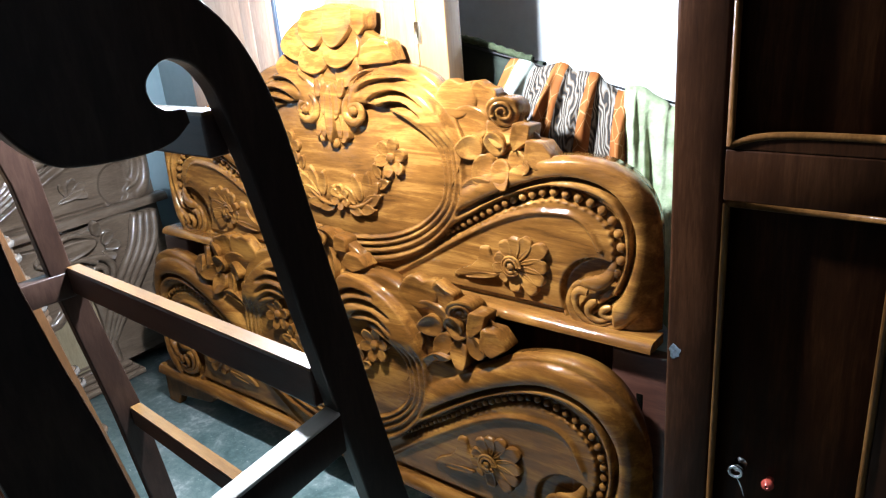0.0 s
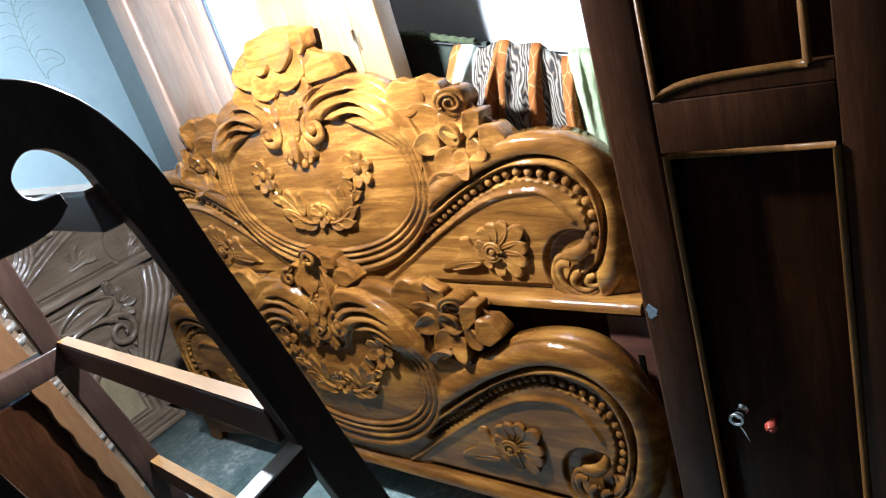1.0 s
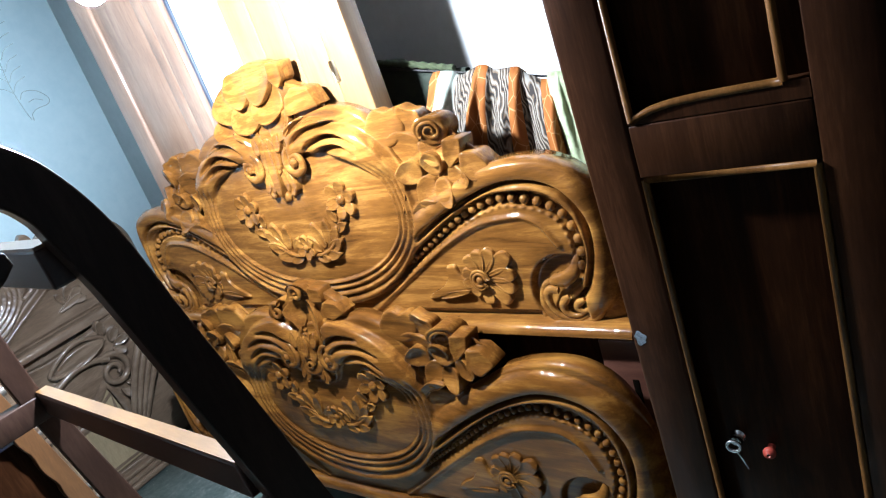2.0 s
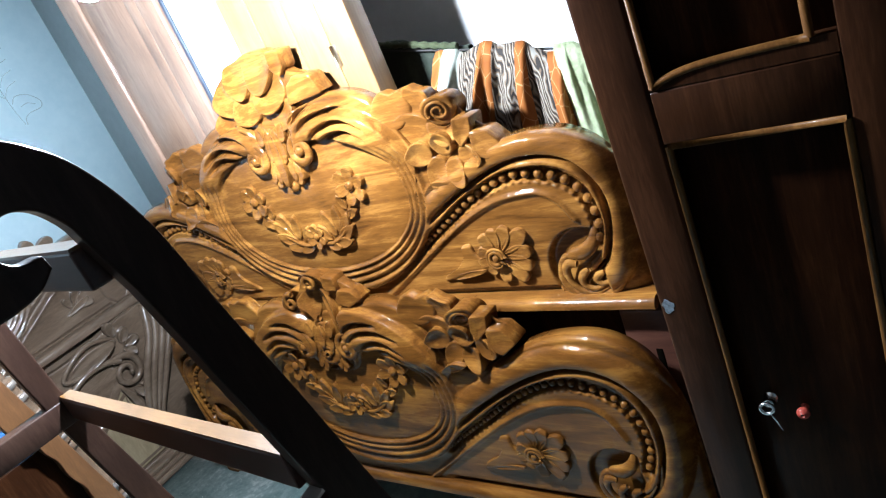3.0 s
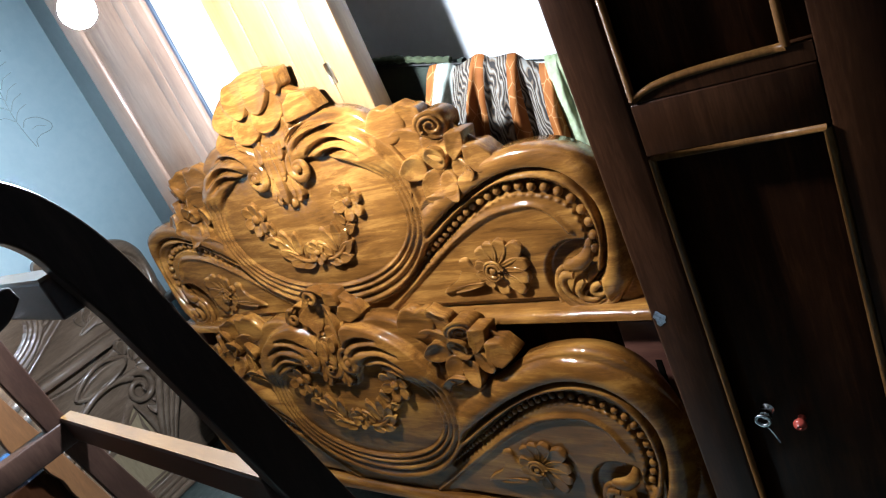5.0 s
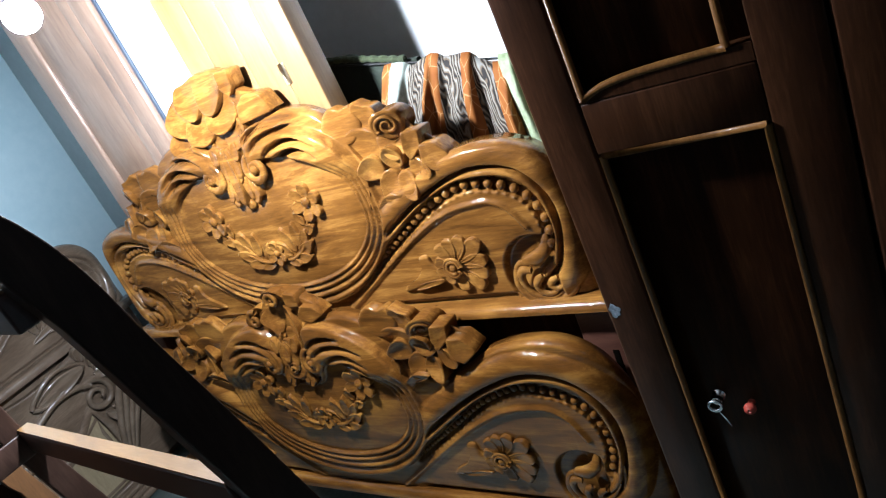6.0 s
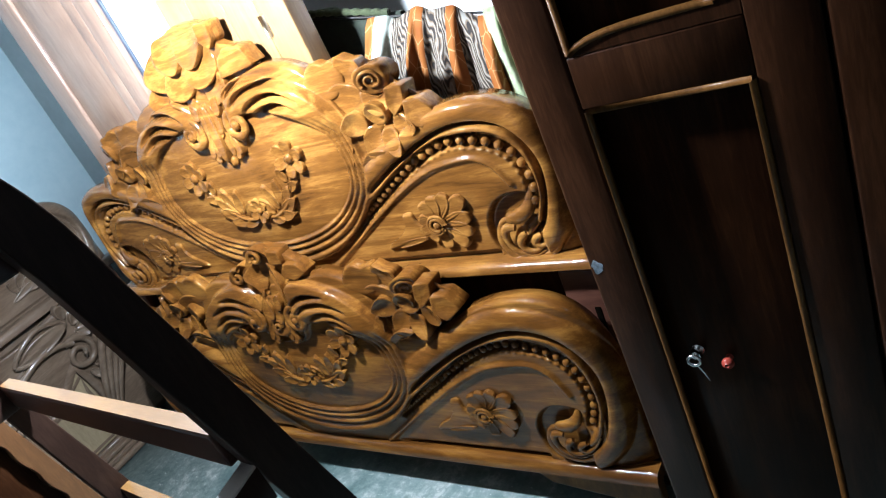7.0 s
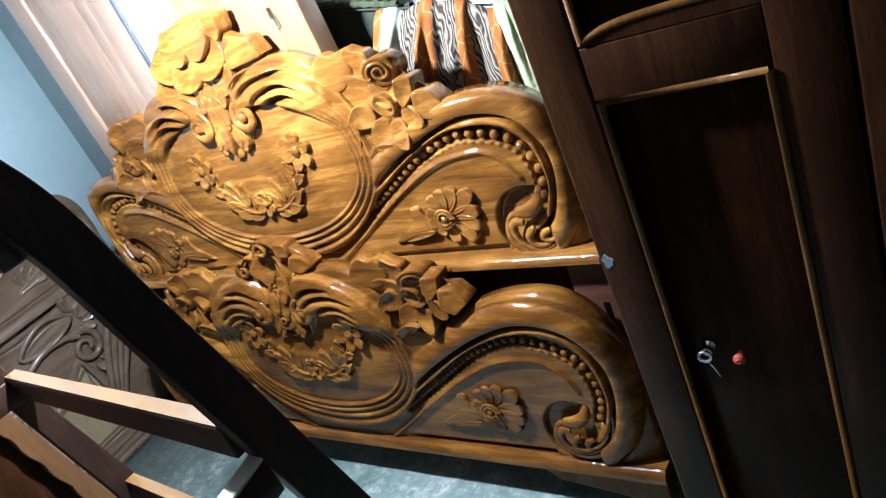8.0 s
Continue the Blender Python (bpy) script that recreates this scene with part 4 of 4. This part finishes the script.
# ---- tall door leaves behind the headboard ----
def bright_door():
    d = empty("wooden_door", Matrix.Translation((0.0, 0.10, 0.0)))
    tagged(d, "tall light honey wooden door standing upright behind the headboard", "door")
    part("backing", box((-0.075, 0.012, FLOOR_Z), (0.275, 0.05, 2.06), 0.003), MOULD, d)
    part("stile", box((-0.076, 0.0, FLOOR_Z), (0.0295, 0.014, 2.06), 0.0015), TEAK_UP, d)
    part("plank", box((0.0325, 0.0, FLOOR_Z), (0.148, 0.014, 2.06), 0.0015), TEAK_UP, d)
    part("plank", box((0.1485, 0.001, FLOOR_Z), (0.2545, 0.014, 2.06), 0.0015), TEAK_UP, d)
    part("jamb", box((0.2585, -0.003, FLOOR_Z), (0.352, 0.062, 2.08), 0.004), TEAK_UP, d)
    h = part("hinge", mesh_of("hinge", *sweep([(0.258, -0.006, 1.42), (0.258, -0.006, 1.475)], 0.0045, 8)), BRASS, d, "small dull metal hinge")
    part("hinge_leaf", box((0.262, -0.005, 1.42), (0.272, -0.002, 1.475), 0.0005), BRASS, d)


def dim_door():
    d = empty("wooden_door", Matrix.Translation((-0.79, 0.10, 0.0)))
    tagged(d, "tall brown panelled wooden door standing upright behind the headboard", "door")
    part("backing", box((0.0, 0.020, FLOOR_Z), (0.475, 0.05, 2.08), 0.004), TEAK_DIM, d)
    part("stile", box((0.0, -0.004, FLOOR_Z), (0.10, 0.022, 2.08), 0.010, 3), TEAK_DIM, d)
    part("stile", box((0.33, 0.0, FLOOR_Z), (0.385, 0.022, 2.08), 0.006), TEAK_DIM, d)
    part("stile", box((0.39, -0.006, FLOOR_Z), (0.475, 0.022, 2.08), 0.006), TEAK_DIM, d)
    part("panel", box((0.10, 0.006, 1.24), (0.33, 0.024, 1.98), 0.004), TEAK_DIM, d)
    part("cross_rail", box((0.10, 0.001, 1.16), (0.33, 0.022, 1.24), 0.004), TEAK_DIM, d)
    part("cross_rail", box((0.10, 0.001, 1.98), (0.33, 0.022, 2.08), 0.004), TEAK_DIM, d)
    part("panel", box((0.10, 0.006, 0.1), (0.33, 0.024, 1.16), 0.004), TEAK_DIM, d)


# added board near the lamp, in place of the bright wall behind the doors
def added_white_board():
    b = empty("added_white_board", Matrix.Translation((0.0, 0.104, 0.0)))
    tagged(b, "tall white board added for the bright wall between the two wooden doors", "board")
    part("panel", box((-0.296, 0.008, FLOOR_Z), (-0.080, 0.030, 2.07), 0.003), WHITE_WALL, b)
    # dark blue strip paints the shaded gap beside the door
    part("gap_shade_strip", box((-0.312, 0.004, FLOOR_Z), (-0.2975, 0.026, 2.07), 0.002), GAP_SHADE, b, "dark blue strip painting the shade beside the door")
    part("batten", box((-0.140, 0.002, FLOOR_Z), (-0.082, 0.010, 2.07), 0.003), WHITE_WALL, b)


bright_door()
added_white_board()
dim_door()


# ---- clothes on the line ----
def line_at(x):
    return 1.385 - 0.24 * (x - 0.36)


def hung_cloth(name, x0, x1, y, drop, folds, amp, mat, label, category="cloth", seed=1, back=0.18, fan=0.0):
    """A cloth folded over the line, with deep gathered folds."""
    nx, nz = 90, 44
    rng = random.Random(seed)
    ph = [rng.uniform(0, 6.28) for _ in range(4)]
    verts, faces, uvs = [], [], []
    for i in range(nx + 1):
        s = i / nx
        x = x0 + s * (x1 - x0)
        for j in range(nz + 1):
            t = j / nz
            w = t * (drop + back) - back
            top = line_at(x) + 0.016 + 0.012 * math.sin(folds * 1.9 * s + ph[0]) + 0.006 * math.sin(folds * 5.3 * s + ph[3])
            f = math.sin(2 * math.pi * folds * s + ph[1] + 0.9 * math.sin(5 * t + ph[2])) + 0.45 * math.sin(2 * math.pi * folds * 2.3 * s + ph[3] + 2.0 * t)
            grow = min(1, abs(w) / 0.10) * (0.75 + 0.5 * t)
            if w < 0:
                yy, zz = y + 0.022 - 0.02 * math.cos(min(1, -w / 0.02) * math.pi / 2), top + w
            else:
                yy, zz = y - 0.012 * min(1, w / 0.02) - amp * grow * (0.7 + f * 0.55), top - w
            lean = 0.05 * w * math.sin(3 * s + ph[0])
            spread = -fan * max(w, 0) * (1 - s) ** 1.3
            verts.append((x + lean + spread + 0.006 * f, yy, zz))
            uvs.append((s, t * 1.0))
    for i in range(nx):
        for j in range(nz):
            a = i * (nz + 1) + j
            faces.append((a, a + nz + 1, a + nz + 2, a + 1))
    me = mesh_of(name, verts, faces)
    lay = me.uv_layers.new(name="UVMap")
    for lp in me.loops:
        lay.data[lp.index].uv = uvs[lp.vertex_index]
    ob = part(name, me, mat)
    return tagged(ob, label, category)


rope = part("clothes_line", mesh_of("clothes_line", *sweep([(x, 0.262, line_at(x) - 0.004) for x in np.linspace(0.18, 1.5, 20)], 0.003, 6)), HOLE_DARK)
tagged(rope, "thin dark clothes line sagging behind the headboard", "clothes line")
black = hung_cloth("black_cloth", 0.20, 0.52, 0.285, 0.75, 2, 0.010, BLACK_CLOTH, "black cloth with a green hem over the clothes line", seed=3)
hem = sweep([(x, 0.262 + 0.004 * math.sin(31 * x), line_at(x) + 0.010 + 0.004 * math.sin(23 * x)) for x in np.linspace(0.20, 0.50, 40)], [0.009 + 0.002 * math.sin(1.7 * k) for k in range(40)], 9)
part("hem", mesh_of("hem", *hem), GREEN_EDGE, black, "dull green fuzzy hem")
hung_cloth("printed_cloth", 0.46, 0.81, 0.235, 0.62, 4.0, 0.034, SAREE, "orange and black-and-white printed cloth gathered over the line", seed=5, fan=0.52)
hung_cloth("green_towel", 0.775, 1.03, 0.225, 0.55, 3, 0.016, GREEN_CLOTH, "pale green towel hanging over the clothes line", "towel", seed=8)


# ---- open clothes rack in the foreground ----
RACK = Matrix.Translation((0.0, -0.79, 0.0)) @ Matrix.Rotation(radians(-5.5), 4, "Z")


def rack():
    r = empty("clothes_rack", RACK)
    tagged(r, "dark wooden clothes rack with arched sides and plain rails", "clothes rack")
    t = 0.030
    # near side: arched board with a keyhole opening; w is measured from the rail line
    x0 = 0.862
    outer = spline([(-0.33, 1.60), (-0.20, 1.615), (-0.115, 1.592), (-0.075, 1.570), (-0.040, 1.527), (-0.010, 1.450), (0.012, 1.33), (0.040, 1.19), (0.066, 1.05), (0.092, 0.92)], 8)
    leg = [tuple(p) for p in outer] + [(0.135, 0.70), (0.20, 0.40), (0.262, FLOOR_Z), (0.202, FLOOR_Z), (0.14, 0.40), (0.073, 0.70), (0.030, 0.92), (-0.002, 1.09), (-0.026, 1.22), (-0.045, 1.33), (-0.058, 1.40)]
    hole = [tuple(p) for p in spline([(-0.075, 1.465), (-0.082, 1.490), (-0.100, 1.515), (-0.126, 1.523), (-0.146, 1.508), (-0.147, 1.490), (-0.135, 1.479), (-0.115, 1.477)], 6)]
    scroll = [tuple(p) for p in spline([(-0.113, 1.462), (-0.135, 1.447), (-0.175, 1.441), (-0.235, 1.446), (-0.262, 1.465), (-0.285, 1.50)], 6)]
    lower = [(-0.30, 1.40), (-0.297, 1.36), (-0.284, 1.28), (-0.268, 1.20), (-0.255, 1.11), (-0.20, 0.60), (-0.147, FLOOR_Z), (-0.227, FLOOR_Z), (-0.28, 0.6), (-0.36, 1.2), (-0.39, 1.45)]
    side = leg + hole + scroll + lower
    part("side_frame", prism(side, x0 - t / 2, x0 + t / 2, 0.003, "yz"), RACK_WOOD, r)
    def sloped(lo, hi, z0, z1, x):
        """A bar along y whose far end drops a little."""
        bm = box((x0 - x, -0.26, z0), (x0 + x + 0.006, 0.005, z1), 0.002)
        for v in bm.verts:
            v.co.z += 0.17 * v.co.y
            v.co.y = min(max(v.co.y, lo), hi)
        return bm
    st = part("side_stretcher", sloped(-0.26, 0.005, 1.008, 1.064, 0.012), RACK_WOOD, r)
    # whitish strip paints the lamp's reflection along the top edge
    part("lit_top", sloped(-0.258, 0.003, 1.060, 1.0675, 0.0115), PALE_EDGE, st, "whitish top edge with the lamp's sheen in its colour")
    # far side
    fx = 0.0
    far = [(-0.31, 1.58), (-0.15, 1.60), (-0.06, 1.54), (-0.022, 1.40), (-0.010, 1.29), (0.0, 1.10), (0.062, 0.73), (0.088, 0.43), (0.123, FLOOR_Z), (0.077, FLOOR_Z), (0.035, 0.43), (0.005, 0.72), (-0.042, 1.06), (-0.062, 1.27), (-0.10, 1.45), (-0.16, 1.50), (-0.25, 1.48), (-0.30, 1.30), (-0.25, 0.7), (-0.205, FLOOR_Z), (-0.266, FLOOR_Z), (-0.32, 0.7), (-0.37, 1.35)]
    part("side_frame", prism(far, fx - t / 2, fx + t / 2, 0.003, "yz"), RACK_WOOD, r)
    part("side_stretcher", box((fx - 0.018, -0.28, 1.02), (fx + 0.018, -0.0, 1.075), 0.003), RACK_WOOD, r)
    # rails
    for w0, w1, z0, z1, hh in ((-0.088, -0.072, 1.445, 1.462, 0.046), (0.004, 0.004, 1.082, 1.124, 0.055), (0.05, 0.05, 0.722, 0.745, 0.045)):
        verts = []
        for x, w, z in ((fx + t / 2, w0, z0), (x0 - t / 2, w1, z1)):
            verts += [(x, w - 0.014, z - hh), (x, w + 0.012, z - hh), (x, w + 0.012, z), (x, w - 0.014, z)]
        bm = bmesh.new()
        vs = [bm.verts.new(v) for v in verts]
        for f in ((0, 1, 2, 3), (7, 6, 5, 4), (0, 4, 5, 1), (1, 5, 6, 2), (2, 6, 7, 3), (3, 7, 4, 0)):
            bm.faces.new([vs[i] for i in f])
        bmesh.ops.recalc_face_normals(bm, faces=bm.faces[:])
        bmesh.ops.bevel(bm, geom=bm.edges[:], offset=0.003, segments=2, profile=0.5, affect="EDGES")
        rail = part("rail", bm, RAIL_WOOD, r)
        # pale strip paints the lamplit top of the dark rail
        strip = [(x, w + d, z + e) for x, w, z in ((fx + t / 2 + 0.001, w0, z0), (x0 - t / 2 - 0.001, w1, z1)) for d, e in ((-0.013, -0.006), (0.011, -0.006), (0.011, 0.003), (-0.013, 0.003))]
        part("lit_top", mesh_of("lit_top", strip, [(0, 1, 2, 3), (7, 6, 5, 4), (0, 4, 5, 1), (1, 5, 6, 2), (2, 6, 7, 3), (3, 7, 4, 0)], False), LIT_TOP, rail, "pale top edge coloured as lamplit")
    return r


rack()


# ---- second carved bed against the blue wall ----
def second_headboard():
    b = empty("carved_headboard", Matrix.Translation((-1.50, -0.665, 0.78)) @ Matrix.Rotation(radians(90), 4, "Z") @ Matrix.Rotation(radians(-3), 4, "X"))
    tagged(b, "brown carved headboard with flowing ridges against the blue wall", "headboard")
    m = Motif(1.0, 0.86, 0.945, (0.36, 0.15, 0.25), (0.44, 0.22, 0.25),
              [(0, 0.43), (0.12, 0.46), (0.25, 0.46), (0.34, 0.44), (0.41, 0.38), (0.47, 0.31), (0.55, 0.31), (0.64, 0.345), (0.74, 0.355), (0.83, 0.345), (0.885, 0.315), (0.92, 0.27), (0.938, 0.22), (0.9445, 0.15), (0.945, 0.08)], (0.784, 0.075), 0.08)
    part("carved_face", board_face(m, 0.006), WALNUT, b)
    rail = rail_moulding(-0.955, 0.955, -0.036, 0.0, 0.045)
    part("rail", rail, WALNUT, b)
    part("lower_panel", box((-0.92, 0.0, FLOOR_Z - 0.78), (0.92, 0.03, -0.036)), WALNUT, b)
    for side in (-1, 1):
        for du, dv, ln, w, t in ((0.0, 0.0, 0.09, 0.06, -50), (0.0, 0.0, 0.09, 0.06, -5), (0.01, 0.0, 0.10, 0.06, 55), (0.0, -0.02, 0.08, 0.055, 110), (-0.02, -0.02, 0.08, 0.055, 190), (-0.02, -0.01, 0.08, 0.055, 245)):
            leaf(b, "carved_leaf", side * (0.53 + du), 0.33 + dv, 0.01, ln, w, side * t, 6, 0.016, mat=WALNUT, tipshape=1.3, blunt=0.5)
        for du, dv, ln, w, t in ((0.0, 0.0, 0.075, 0.036, 25), (0.0, 0.0, 0.085, 0.038, 62), (0.0, 0.0, 0.08, 0.036, 100), (-0.01, 0.0, 0.06, 0.03, -20), (-0.05, -0.02, 0.12, 0.03, 75)):
            leaf(b, "carved_leaf", side * (0.555 + du), 0.085 + dv, 0.0, ln, w, side * t, 3, 0.010, mat=WALNUT, tipshape=1.4, blunt=0.5)
        flower(b, side * 0.53, 0.33, 0.024, 0.045, 5, mat=WALNUT)


def second_footboard():
    """The lower board of the second bed: fluted scrolls, almond leaves, a pointed panel and a stepped plinth."""
    b = empty("carved_footboard", Matrix.Translation((-1.40, -0.735, 0.0)) @ Matrix.Rotation(radians(90), 4, "Z"))
    tagged(b, "brown carved footboard with flutes, scroll leaves and stepped plinth", "footboard")
    top = spline([(-0.90, 0.30), (-0.895, 0.62), (-0.86, 0.735), (-0.70, 0.75), (-0.40, 0.72), (0.0, 0.78), (0.40, 0.72), (0.70, 0.75), (0.86, 0.735), (0.895, 0.62), (0.90, 0.30)], 6)
    part("board", prism([(-0.90, 0.12)] + [tuple(p) for p in top] + [(0.90, 0.12)], 0.0, 0.04, 0.006), WALNUT, b)
    for z0, z1, o in ((FLOOR_Z, 0.095, 0.045), (0.095, 0.115, 0.028), (0.115, 0.135, 0.012)):
        part("plinth_step", box((-0.62 - o, -0.04 - o, z0), (0.62 + o, 0.06, z1), 0.006), WALNUT, b)
    for side in (-1, 1):
        for k in range(4):
            o = 0.036 * k
            line = spline([(side * (0.56 + 0.4 * o), -0.006, 0.24), (side * (0.60 + 0.7 * o), -0.026, 0.36), (side * (0.67 + o), -0.040, 0.50), (side * (0.76 + o), -0.032, 0.62), (side * (0.82 + 0.8 * o), -0.004, 0.74)], 8)
            part("flute", mesh_of("flute", *sweep(line, np.linspace(0.013, 0.019, len(line)), 10)), WALNUT, b)
        # almond leaf in its raised outline
        out = spline([(side * 0.385, -0.01, 0.665), (side * 0.45, -0.016, 0.715), (side * 0.54, -0.016, 0.735), (side * 0.635, -0.01, 0.69), (side * 0.56, -0.016, 0.665), (side * 0.46, -0.016, 0.64)], 8, closed=True)
        part("outline", mesh_of("outline", *sweep(np.vstack([out, out[:1]]), 0.010, 8)), WALNUT, b)
        leaf(b, "almond_leaf", side * 0.40, 0.658, 0.004, 0.235, 0.085, side * 82, 3, 0.024, groove=-0.5, mat=WALNUT, tipshape=1.0, blunt=0.7)
        # scroll under it
        line = np.array(spiral(0.61, 0.545, 0.075, 0.014, 120, -1.5, 50, 0.008, 0.024))
        line[:, 0] *= side
        part("scroll", mesh_of("scroll", *sweep(line, np.linspace(0.017, 0.009, len(line)), 9)), WALNUT, b)
        arm = spline([(side * 0.36, -0.01, 0.60), (side * 0.46, -0.016, 0.635), (side * 0.55, -0.016, 0.63), (side * 0.61, -0.014, 0.60)], 8)
        part("scroll", mesh_of("scroll", *sweep(arm, 0.014, 8)), WALNUT, b)
        for u, v, ln, w, t in ((0.655, 0.66, 0.07, 0.045, 40), (0.66, 0.64, 0.07, 0.045, 80), (0.65, 0.63, 0.06, 0.04, 130), (0.60, 0.46, 0.07, 0.04, 150), (0.63, 0.47, 0.08, 0.04, 120), (0.64, 0.70, 0.07, 0.045, 0)):
            leaf(b, "carved_leaf", side * u, v, 0.008, ln, w, side * t, 5, 0.016, mat=WALNUT, tipshape=1.2, blunt=0.55)
        # pointed panel in a mitred frame
        part("panel", prism([(side * a, c) for a, c in ((0.30, 0.16), (0.30, 0.39), (0.42, 0.42), (0.545, 0.495), (0.56, 0.40), (0.57, 0.16))][::side], -0.010, 0.006, 0.003), PALE_PANEL, b, "plain tan pointed panel")
        for o, r, mat in ((0.0, 0.018, WALNUT), (0.045, 0.009, WALNUT)):
            pts = [(side * (0.24 + o), -0.006, 0.13 + o), (side * (0.24 + o), -0.006, 0.38), (side * 0.40, -0.006, 0.40), (side * (0.55), -0.006, 0.515 - o), (side * (0.585 - o), -0.006, 0.40), (side * (0.60 - o), -0.006, 0.13 + o), (side * (0.24 + o), -0.006, 0.13 + o)]
            part("panel_moulding", mesh_of("panel_moulding", *sweep(pts, 1.25 * r, 8, 0.5)), mat, b)


second_headboard()
second_footboard()


# ---- wooden stand beyond the rack ----
def lean_y(z):
    """The stand's uprights lean back towards the top."""
    return -0.802 + 0.155 * (0.904 - z)


def stand():
    s = empty("wooden_stand", Matrix.Translation((-0.30, 0.0, 0.0)))
    tagged(s, "wooden stand with an orange scalloped upright and dark turned posts", "stand")
    left, right = [], []
    for i in range(71):
        z = FLOOR_Z + (1.36 - FLOOR_Z) * (1 - i / 70)
        left.append((lean_y(z) - 0.010 * abs(math.sin(math.pi * z / 0.095)) ** 0.7 - (0.022 if z > 0.93 else 0.0), z))
        right.append((lean_y(z) + 0.040, z))
    part("upright", prism(left + right[::-1], -0.014, 0.014, 0.002, "yz"), RAW, s, "orange scalloped upright board")
    panel = [(lean_y(0.90) + 0.004, 0.90), (lean_y(FLOOR_Z) + 0.004, FLOOR_Z), (-1.05, FLOOR_Z), (-1.12, 0.90)]
    part("dark_panel", prism(panel, -0.052, -0.020, 0.002, "yz"), MAHOGANY, s)
    for off, x in ((0.078, -0.15), (-0.06, -0.17)):
        def at(z):
            return (x, lean_y(z) + off - 0.006, z)
        zs = [1.30, 1.06, 1.055, 1.045, 1.035, 1.01, 1.005, 0.995, 0.985, 0.945, 0.94, 0.93, 0.92, 0.87, 0.865, 0.83, 0.825, 0.815, 0.805, 0.795, 0.66, 0.65, 0.64, 0.63, 0.61, 0.603, 0.595, 0.585, 0.575, 0.45, 0.44, 0.43, 0.42, 0.41, 0.10, FLOOR_Z]
        rs = [0.014, 0.016, 0.024, 0.026, 0.020, 0.018, 0.024, 0.026, 0.018, 0.018, 0.024, 0.026, 0.018, 0.020, 0.028, 0.028, 0.020, 0.026, 0.026, 0.016, 0.015, 0.022, 0.025, 0.018, 0.018, 0.024, 0.025, 0.018, 0.015, 0.016, 0.022, 0.026, 0.022, 0.016, 0.016, 0.014]
        post = part("turned_post", mesh_of("turned_post", *sweep([at(z) for z in zs], rs, 14), sharp=40), WALNUT, s, "dark turned post with silvery ring mouldings")
        for z in (1.040, 0.997, 0.848, 0.640, 0.598):
            ring = [at(z + d) for d in (-0.009, -0.006, 0.0, 0.006, 0.009)]
            part("ring", mesh_of("ring", *sweep(ring, [0.024, 0.0285, 0.030, 0.0285, 0.024], 16)), RING, post, "silvery turned ring")
    part("shelf", box((-0.22, -1.02, 0.885), (-0.056, -0.80, 0.900), 0.003), RACK_WOOD, s)


stand()


def blue_bag():
    """A small crumpled plastic bag lying on the stand's shelf."""
    rng = random.Random(4)
    bm = ball((0, 0, 0), 0.034, 16, (1.0, 1.2, 0.9))
    for v in bm.verts:
        n = math.sin(160 * v.co.x + 3) * math.cos(140 * v.co.y) + math.sin(190 * v.co.z + 120 * v.co.x)
        v.co *= 1 + 0.10 * n + rng.uniform(-0.05, 0.05)
        v.co.z = max(v.co.z, -0.024)
    ob = part("plastic_bag", bm, BLUE_BAG)
    ob.location = (-0.44, -0.835, 0.926)
    tagged(ob, "small crumpled blue plastic bag on the wooden stand", "bag")


blue_bag()


# ---- faded plant drawing on the blue wall ----
def wall_drawing():
    d = empty("wall_drawing", Matrix.Translation((-1.599, 0.0, 0.0)))
    tagged(d, "faded thin line drawing of a feathery plant on the wall", "drawing", kind="structure")
    def stroke(pts, r=0.0016):
        line = spline([(0.0, a, b) for a, b in pts], 8)
        part("stroke", mesh_of("stroke", *sweep(line, r, 5, 0.5, normal=(1, 0, 0))), DRAWN, d)
    stroke([(0.21, 2.02), (0.175, 1.90), (0.155, 1.76), (0.158, 1.66), (0.168, 1.59)], 0.002)
    for k in range(7):
        z = 1.98 - 0.045 * k
        y = 0.195 - 0.007 * k
        stroke([(y, z), (y + 0.03, z + 0.035), (y + 0.075, z + 0.05)])
        stroke([(y, z), (y - 0.035, z + 0.03), (y - 0.085, z + 0.03)])
    stroke([(0.165, 1.68), (0.19, 1.705), (0.24, 1.695), (0.275, 1.655), (0.262, 1.63), (0.21, 1.625), (0.182, 1.61), (0.175, 1.585)], 0.002)
    stroke([(0.19, 1.66), (0.22, 1.665), (0.25, 1.65)])


wall_drawing()
